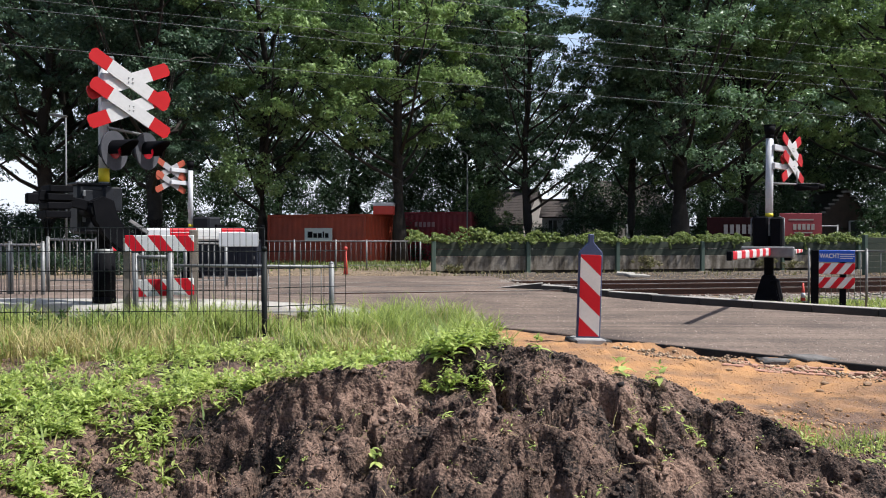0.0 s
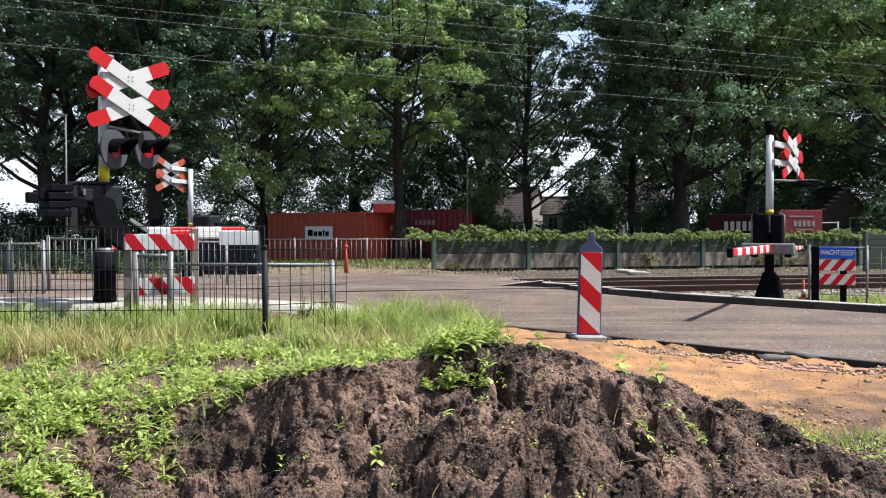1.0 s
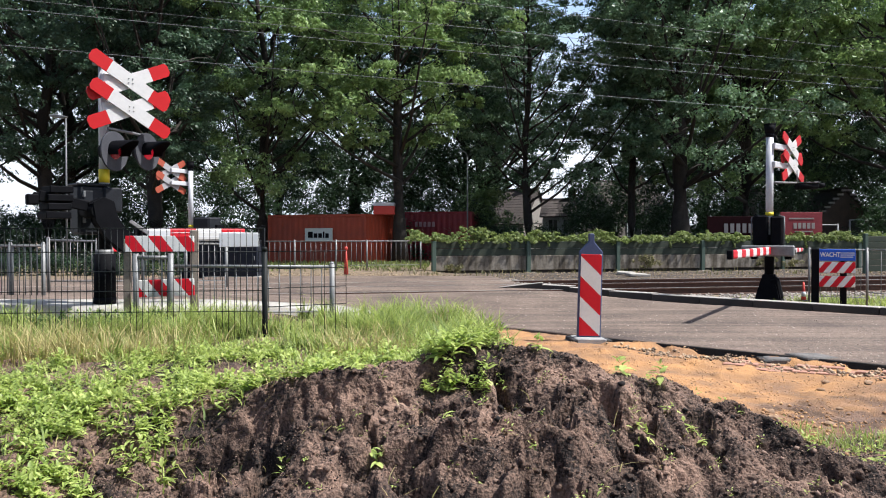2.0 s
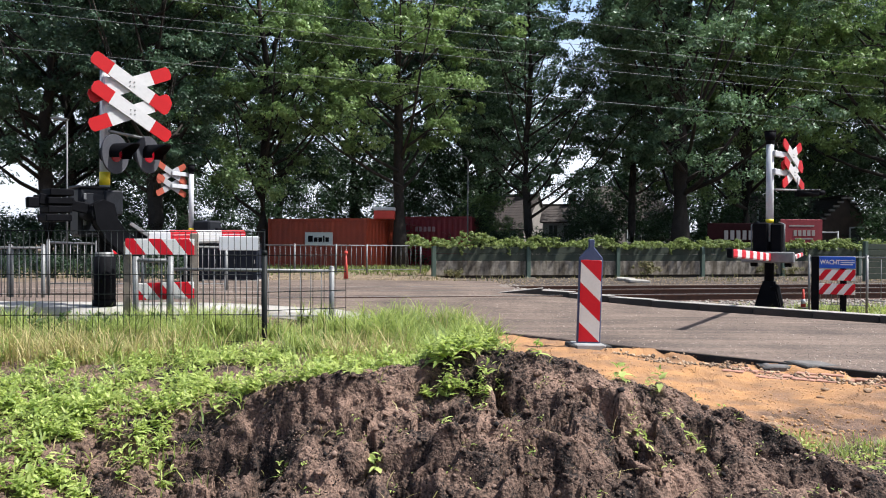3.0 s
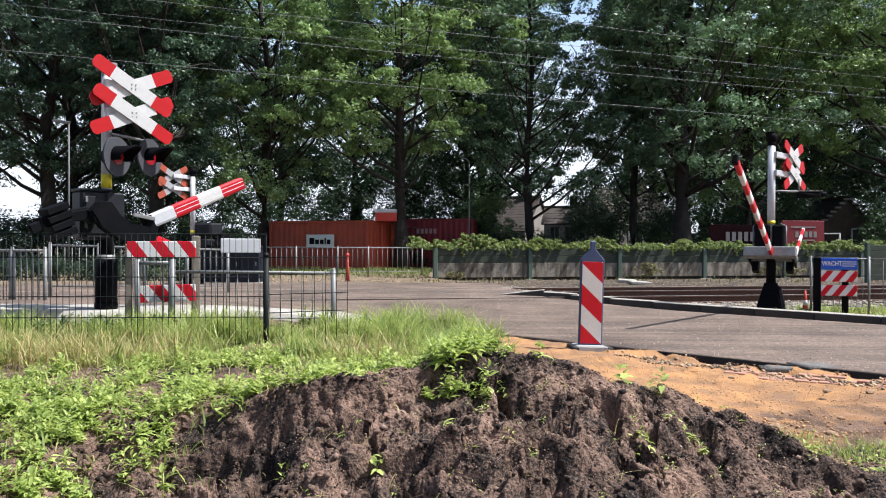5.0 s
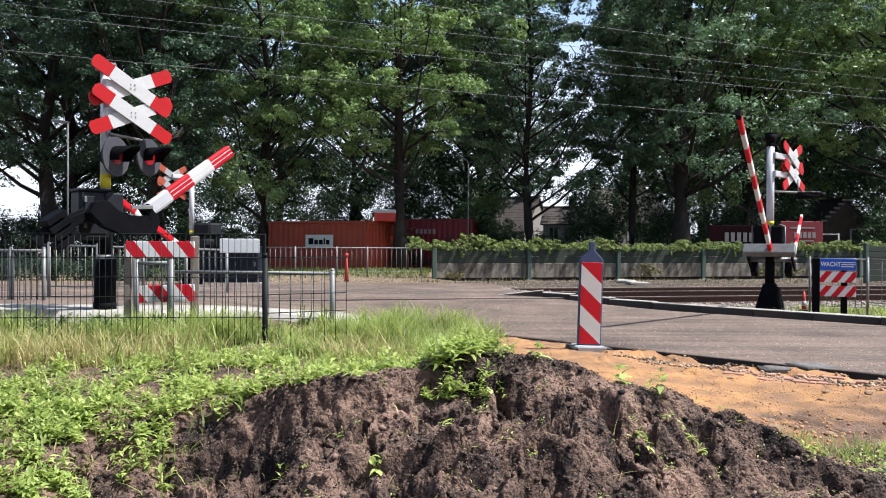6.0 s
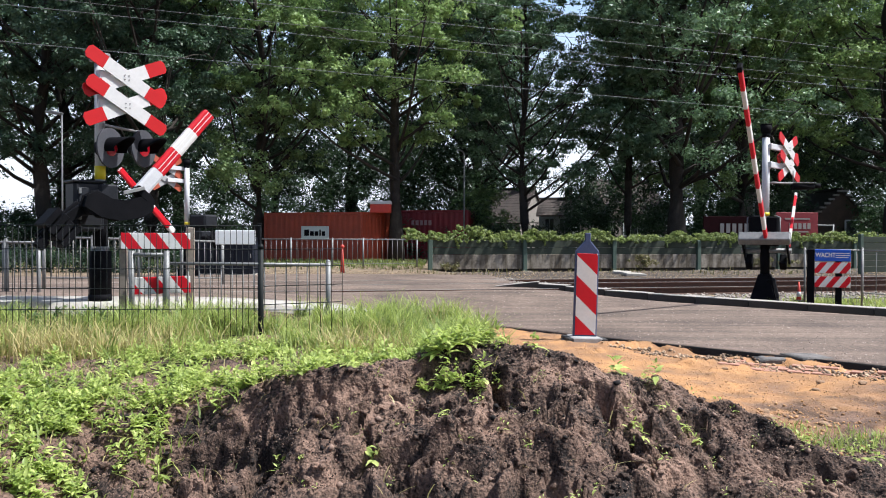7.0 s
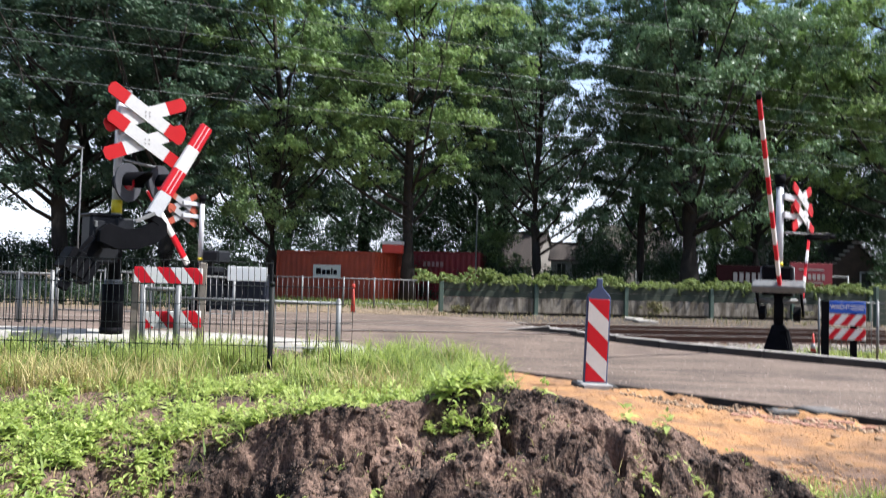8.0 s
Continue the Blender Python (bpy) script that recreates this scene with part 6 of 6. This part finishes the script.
def herbs(name, x, y, lo, hi, leaf, per, label, seed, material=LEAF_WEED):
    rs = np.random.RandomState(seed)
    h = rs.uniform(lo, hi, len(x))
    v, f = herb_arrays(x, y, ground_z(x, y), h, leaf * rs.uniform(0.7, 1.3, len(x)), per, seed + 1)
    return tagged(new(name, arrays(name, v, f, material)), label, "weeds", kind="stuff")


weedy = lambda x, y: fbm(x * 6.5, y * 4.5, 3, 55)


def lush(x, y):
    """How thickly the weeds stand: a rich corner, the slope, the top of the bank; bare soil between."""
    corner = sstep(-1.45, -1.75, x + 0.25 * (y - 3.5)) * sstep(4.6, 4.1, y)
    slope = sstep(-0.75, -1.05, x) * sstep(3.55, 3.75, y) * (0.53 - 0.18 * sstep(4.6, 5.1, y))
    top = sstep(3.93, 4.03, y) * sstep(5.9, 5.2, y) * sstep(-1.0, -0.7, x) * sstep(0.5, 0.3, x) * (1 - 0.8 * np.exp(-((x + 0.42) / 0.16) ** 2 - ((y - 4.15) / 0.22) ** 2))
    return np.clip(np.maximum(np.maximum(1.3 * corner, slope), 0.85 * top), 0, 1.3)


soil_line = lambda y: np.interp(y, (2.6, 3.5, 3.7, 3.8, 3.93, 4.08, 5.6), (-1.35, -1.30, -1.14, -1.02, -0.86, 0.36, 0.40))
x, y = keep(rs, 3900, (-4.0, 0.5, 3.2, 5.6), lambda x, y, r: (x < soil_line(y)) & (r < 7.0 * (weedy(x, y) - 0.66 + 0.20 * lush(x, y))))
herbs("tall_weeds", x, y, 0.03, 0.13, 0.058, 22, "bright green leafy weeds in loose clumps on the soil", 31)
x, y = keep(rs, 5200, (-4.0, 0.4, 3.2, 5.7), lambda x, y, r: (x < soil_line(y)) & (r < 4.0 * (weedy(x + 0.1, y) - 0.64 + 0.19 * lush(x, y))))
herbs("weeds", x, y, 0.02, 0.09, 0.055, 13, "low green weeds among crumbs of soil", 32)
x, y = keep(rs, 300, (-0.85, 0.32, 3.80, 4.08), lambda x, y, r: r < 0.08 + 1.9 * (weedy(x + 2, y) - 0.52 + 0.16 * sstep(-0.25, -0.02, x)))
herbs("crest_weeds", x, y, 0.04, 0.13, 0.060, 16, "leafy weeds hanging over the top of the cut", 42)
x, y = keep(rs, 1500, (-6.0, -0.4, 5.0, 5.7), lambda x, y, r: r < 2.4 * (weedy(x + 7, y) - 0.60))
herbs("fringe_weeds", x, y, 0.03, 0.13, 0.065, 18, "leafy weeds at the foot of the tall grass", 33)
x, y = keep(rs, 950, (-6.2, -2.6, 7.1, 7.9), lambda x, y, r: r < 2.4 * (weedy(x + 5, y) - 0.40))
herbs("nettles", x, y, 0.06, 0.20, 0.080, 22, "dark green nettles below the edge of the path", 34, LEAF_NETTLE)
x, y = keep(rs, 5000, (-4.0, 0.4, 3.3, 5.6), lambda x, y, r: (x < soil_line(y)) & (r < 1.6 * (fbm(x * 4, y * 4, 3, 66) - 0.42)))
blades("bent_grass", x, y, rs.uniform(0.05, 0.17, len(x)), BLADE, "bent blades of grass between the weeds", 40, 0.0045, 1.3)
x, y = keep(rs, 2600, (-4.0, 0.3, 3.5, 5.6), lambda x, y, r: (x < soil_line(y)) & (r < 0.35))
blades("withered_stalks", x, y, rs.uniform(0.03, 0.12, len(x)), STRAW, "withered stalks lying on the soil", 41, 0.0028, 2.2)
x, y = keep(rs, 4500, (1.8, 3.4, 4.45, 5.0), lambda x, y, r: r < 2.0 * (fbm(x * 3.5, y * 3.5, 3, 44) - 0.52))
blades("sand_grass", x, y, rs.uniform(0.03, 0.10, len(x)), BLADE, "small tufts of grass at the edge of the sand", 29, 0.003, 0.7)
x, y = keep(rs, 420, (0.9, 2.9, 3.55, 4.8), lambda x, y, r: r < 0.20)
herbs("sparse_weeds", x, y, 0.02, 0.09, 0.045, 9, "scattered small weeds at the edge of the sand", 35)
x, y = keep(rs, 260, (-0.7, 1.8, 3.0, 3.85), lambda x, y, r: r < 0.35)
herbs("seedlings", x, y, 0.02, 0.05, 0.028, 6, "tiny seedlings on the cut soil", 37)

x, y = keep(rs, 260, (-1.3, 1.9, 3.05, 4.0), lambda x, y, r: r < 0.5)
blades("trailing_stalks", x, y, rs.uniform(0.02, 0.10, len(x)), STRAW, "pale trailing grass stalks on the cut soil", 39, 0.0025, 1.6)

# single plants on the cut face
for k, (px, py, s, n) in enumerate(((0.03, 3.93, 0.12, 34), (0.13, 3.98, 0.10, 28), (-0.06, 4.0, 0.075, 20), (0.2, 4.05, 0.08, 20), (-0.30, 3.50, 0.060, 12), (-0.75, 3.60, 0.060, 14), (0.0, 3.60, 0.035, 8), (0.42, 3.46, 0.035, 8), (0.98, 3.66, 0.055, 10),
                                    (1.05, 3.58, 0.05, 10), (-1.34, 3.62, 0.09, 22), (0.50, 4.0, 0.06, 14), (0.93, 4.05, 0.08, 14), (-0.55, 3.85, 0.05, 9), (1.12, 4.0, 0.07, 12), (1.18, 3.80, 0.05, 8), (-0.95, 3.72, 0.04, 8))):
    v, f = herb_arrays(np.array([0.0]), np.array([0.0]), np.array([0.0]), np.array([s * 1.3]), np.array([s * 0.9 + 0.02]), n, 60 + k)
    o = tagged(new("weed_plant", arrays("weed_plant", v, f, LEAF_WEED)), "small green leafy plant rooted in the dark soil", "plant", "plants on the soil bank")
    o.location = (px, py, gz(px, py))

# crumbs of soil, pebbles in the sand
def face_crumbs(rs, n):
    return rs.uniform(-1.9, 2.3, n), rs.uniform(3.3, 4.25, n)


CRUMB = shard_material("soil_crumbs", (0.008, 0.0055, 0.005), (0.23, 0.155, 0.12))
chips("soil_crumbs", 24000, face_crumbs, 0.0016, 0.0065, CRUMB, "crumbs and clods of dark soil", "soil", 51)
chips("apron_crumbs", 5000, lambda rs, n: (rs.uniform(1.3, 3.3, n), rs.uniform(3.6, 4.75, n)), 0.002, 0.010, CRUMB, "crumbs of dark soil at the edge of the sand", "soil", 61)
chips("soil_clods", 260, face_crumbs, 0.010, 0.024, CRUMB, "larger clods of dark soil", "soil", 52)


def lumps(name, n, place, lo, hi, material, label, category, seed):
    """Rounded broken clods half sunk in the slope."""
    rs = np.random.RandomState(seed)
    t = bmesh.new()
    bmesh.ops.create_icosphere(t, subdivisions=2, radius=1.0)
    unit = np.array([v.co[:] for v in t.verts])
    fc = np.array([[v.index for v in f.verts] for f in t.faces])
    t.free()
    x, y = place(rs, n)
    r = lo * (hi / lo) ** (rs.uniform(0, 1, n) ** 2.2)
    k = rs.normal(size=(n, 4, 3)) * 1.6
    ph = rs.uniform(0, 6.28, (n, 4))
    wob = 1 + 0.22 * np.sin(np.einsum("vc,nkc->nvk", unit, k) * 1.7 + ph[:, None]).sum(-1)
    sc = rs.uniform(0.7, 1.3, (n, 1, 3)) * (1, 1, 0.8)
    v = unit[None] * wob[..., None] * sc * r[:, None, None]
    v += np.stack([x, y, ground_z(x, y) + 0.1 * r], -1)[:, None]
    f = (fc[None] + len(unit) * np.arange(n)[:, None, None]).reshape(-1, 3)
    return tagged(new(name, arrays(name, v.reshape(-1, 3), f, material, smooth=True)), label, category, kind="stuff")


lumps("soil_lumps", 900, face_crumbs, 0.006, 0.026, GROUND, "broken lumps of dark soil on the cut slope", "soil", 57)
PEBBLE = mat("sand_pebbles", (0.36, 0.23, 0.13), (0.22, 0.15, 0.10), rough=0.9, scale=3, fine=40, bump=0.2)


def sand_spots(rs, n):
    y = rs.uniform(4.3, 8.8, n)
    return bank_edge(y) + 0.3 + rs.uniform(0, 1, n) ** 0.8 * 4.5, y


chips("pebbles", 1500, sand_spots, 0.003, 0.011, PEBBLE, "loose pebbles on the sand", "pebbles", 53)
SAND_CLOD = shard_material("sand_clods", (0.32, 0.18, 0.09), (0.52, 0.30, 0.14))
chips("sand_clods", 5000, sand_spots, 0.003, 0.010, SAND_CLOD, "crumbs of ochre sand", "sand", 59)


def rubble_patch(rs, n):
    return 2.05 + 0.45 * rs.normal(size=n), 5.05 + 0.35 * rs.normal(size=n)


chips("patch_rubble", 420, rubble_patch, 0.005, 0.022, SAND_CLOD, "broken clods and stones in the sand", "rubble", 60)


def verge_spots(rs, n):
    x = rs.uniform(-9, 16, n)
    return x, 22.2 + 0.2 * x + rs.uniform(0, 1, n) ** 1.2 * 5.0


LITTER = shard_material("verge_litter", (0.17, 0.125, 0.08), (0.38, 0.29, 0.185))
chips("verge_litter", 4500, verge_spots, 0.008, 0.034, LITTER, "dry leaves, clods and stones between tracks and wall", "litter", 56)
rs = np.random.RandomState(71)
cs, rr = [], []
for s, hgt in ((0.7, 0.18), (5.9, 0.15), (8.3, 0.55), (8.6, 0.35), (13.4, 0.3), (14.6, 0.25), (17.0, 0.2), (20.5, 0.4), (22.0, 0.3)):
    for _ in range(14):
        p = WA + WD * (s + rs.normal() * 0.22)
        cs.append((p.x, p.y - rs.uniform(0.15, 0.5), 0.05 + hgt * rs.uniform(0, 1)))
        rr.append(rs.uniform(0.06, 0.16))
bush("wall_weeds", cs, rr, 40, 0.06, DULL_GRASS, "scrubby weeds at the foot of the wall", "weeds", 72)


def edge_spots(rs, n):
    t = rs.uniform(0, 1, n)
    return 2.2 + 2.6 * t + rs.normal(0, .08, n) - 0.22, 8.75 - 2.4 * t + rs.normal(0, .08, n) - 0.20


ROAD_CHIP = shard_material("edge_stones", (0.14, 0.10, 0.07), (0.44, 0.32, 0.21))
chips("edge_rubble", 750, edge_spots, 0.004, 0.028, ROAD_CHIP, "broken asphalt and stones along the road edge", "rubble", 54)


def road_spots(rs, n):
    x = rs.uniform(0.3, 9, n)
    return x, 11.25 - 0.97 * x + 6.8 * rs.uniform(0, 1, n) ** 1.4


GRIT = shard_material("road_grit", (0.22, 0.18, 0.15), (0.62, 0.54, 0.46))
chips("road_grit", 2600, road_spots, 0.003, 0.010, GRIT, "loose pale grit scattered on the asphalt", "grit", 58, road_z)
for k, (px, py, s) in enumerate(((1.95, 4.75, 0.055), (2.25, 5.2, 0.06), (2.05, 5.35, 0.04), (3.1, 6.3, 0.035), (3.6, 6.5, 0.05), (3.3, 6.6, 0.04), (2.7, 7.2, 0.04), (2.35, 5.5, 0.04), (1.9, 4.9, 0.035), (2.9, 5.6, 0.03), (2.55, 5.05, 0.045))):
    bm = bmesh.new()
    bmesh.ops.create_icosphere(bm, subdivisions=2, radius=s)
    for v in bm.verts:
        v.co *= 0.8 + 0.5 * noise.noise(v.co * 14 + Vector((k * 7, 0, 0)))
        v.co.z *= 0.6
    o = tagged(new("stone", mesh_of("stone", bm, PEBBLE)), "pale rough stone lying on the sand", "stone", "stones on the sand")
    o.location = (px, py, gz(px, py) + s * 0.2)

# ---- red paving strip and crossing slabs ----
pave = tagged(new("brick_strip"), "red clinker paving strip beside the road", "paving", kind="structure")
bm = bmesh.new()
bx(bm, 0.20, 0.10, 0.07, None, 0.006)
bm_mesh = mesh_of("brick", bm, BRICK_RED)
e0, e1 = Vector((2.97, 7.68, 0)), Vector((4.47, 6.63, 0))
ed = (e1 - e0).normalized()
en = Vector((ed.y, -ed.x, 0))
for r in range(3):
    for i in range(17):
        o = new("brick", bm_mesh)
        o.parent = pave
        c = e0 + ed * (0.21 * i + 0.1 * (r % 2)) + en * (0.11 * r)
        o.matrix_basis = pose(c.x, c.y, gz(c.x, c.y) + random.uniform(-0.034, -0.027), random.uniform(-1, 1), random.uniform(-1, 1), math.degrees(math.atan2(ed.y, ed.x)) + random.uniform(-3, 3))

# pale slabs lying by the far wall
for k, (px_, d_, w_, rz_) in enumerate(((1128, 25.0, 0.7, 8), (1108, 26.0, 0.6, -12))):
    bm = bmesh.new()
    bx(bm, w_, 0.5, 0.09, None, 0.015)
    o = tagged(new("concrete_slab", mesh_of("concrete_slab", bm, CONCRETE)), "pale broken concrete slab lying by the tracks", "slab", "slabs by the wall")
    o.matrix_basis = pose((px_ - 784) / 1358 * d_, d_, gz((px_ - 784) / 1358 * d_, d_) + 0.05, 2, 3, rz_)


def raise_to(ob, base, turn, rows):
    walk(ob, [(t, pose(*base, 0, -a, 0) if not turn else pose(*base, 0, 0, turn) @ pose(0, 0, 0, 0, -a, 0)) for t, a in rows])


def motions():
    near = [(0, 0.6), (1.5, 0.6), (2.6, 0.7), (3.0, 1.3), (3.5, 3.2), (4.0, 7.2), (4.5, 15.6), (4.7, 19), (5.8, 34), (6.2, 39.7), (6.5, 43.4), (7.0, 49.2), (7.5, 56), (8.0, 61)]
    right = [(0, 0.0), (1.5, 0.0), (2.8, 0.3), (3.0, 1.6), (3.4, 4.2), (3.8, 7.4), (4.2, 11.5), (4.7, 16.5), (5.8, 28), (6.2, 31.7), (6.6, 35.8), (7.0, 40), (7.5, 44), (8.0, 48)]
    far = [(0, 0), (3.0, 0), (3.5, 2), (4.0, 6), (4.5, 12), (5.8, 28), (6.5, 36), (7.0, 42), (7.5, 48), (8.0, 53)]
    raise_to(*moving["near"], near)
    raise_to(*moving["right"], right)
    raise_to(*moving["right_short"], right)
    raise_to(*moving["far"], far)


motions()
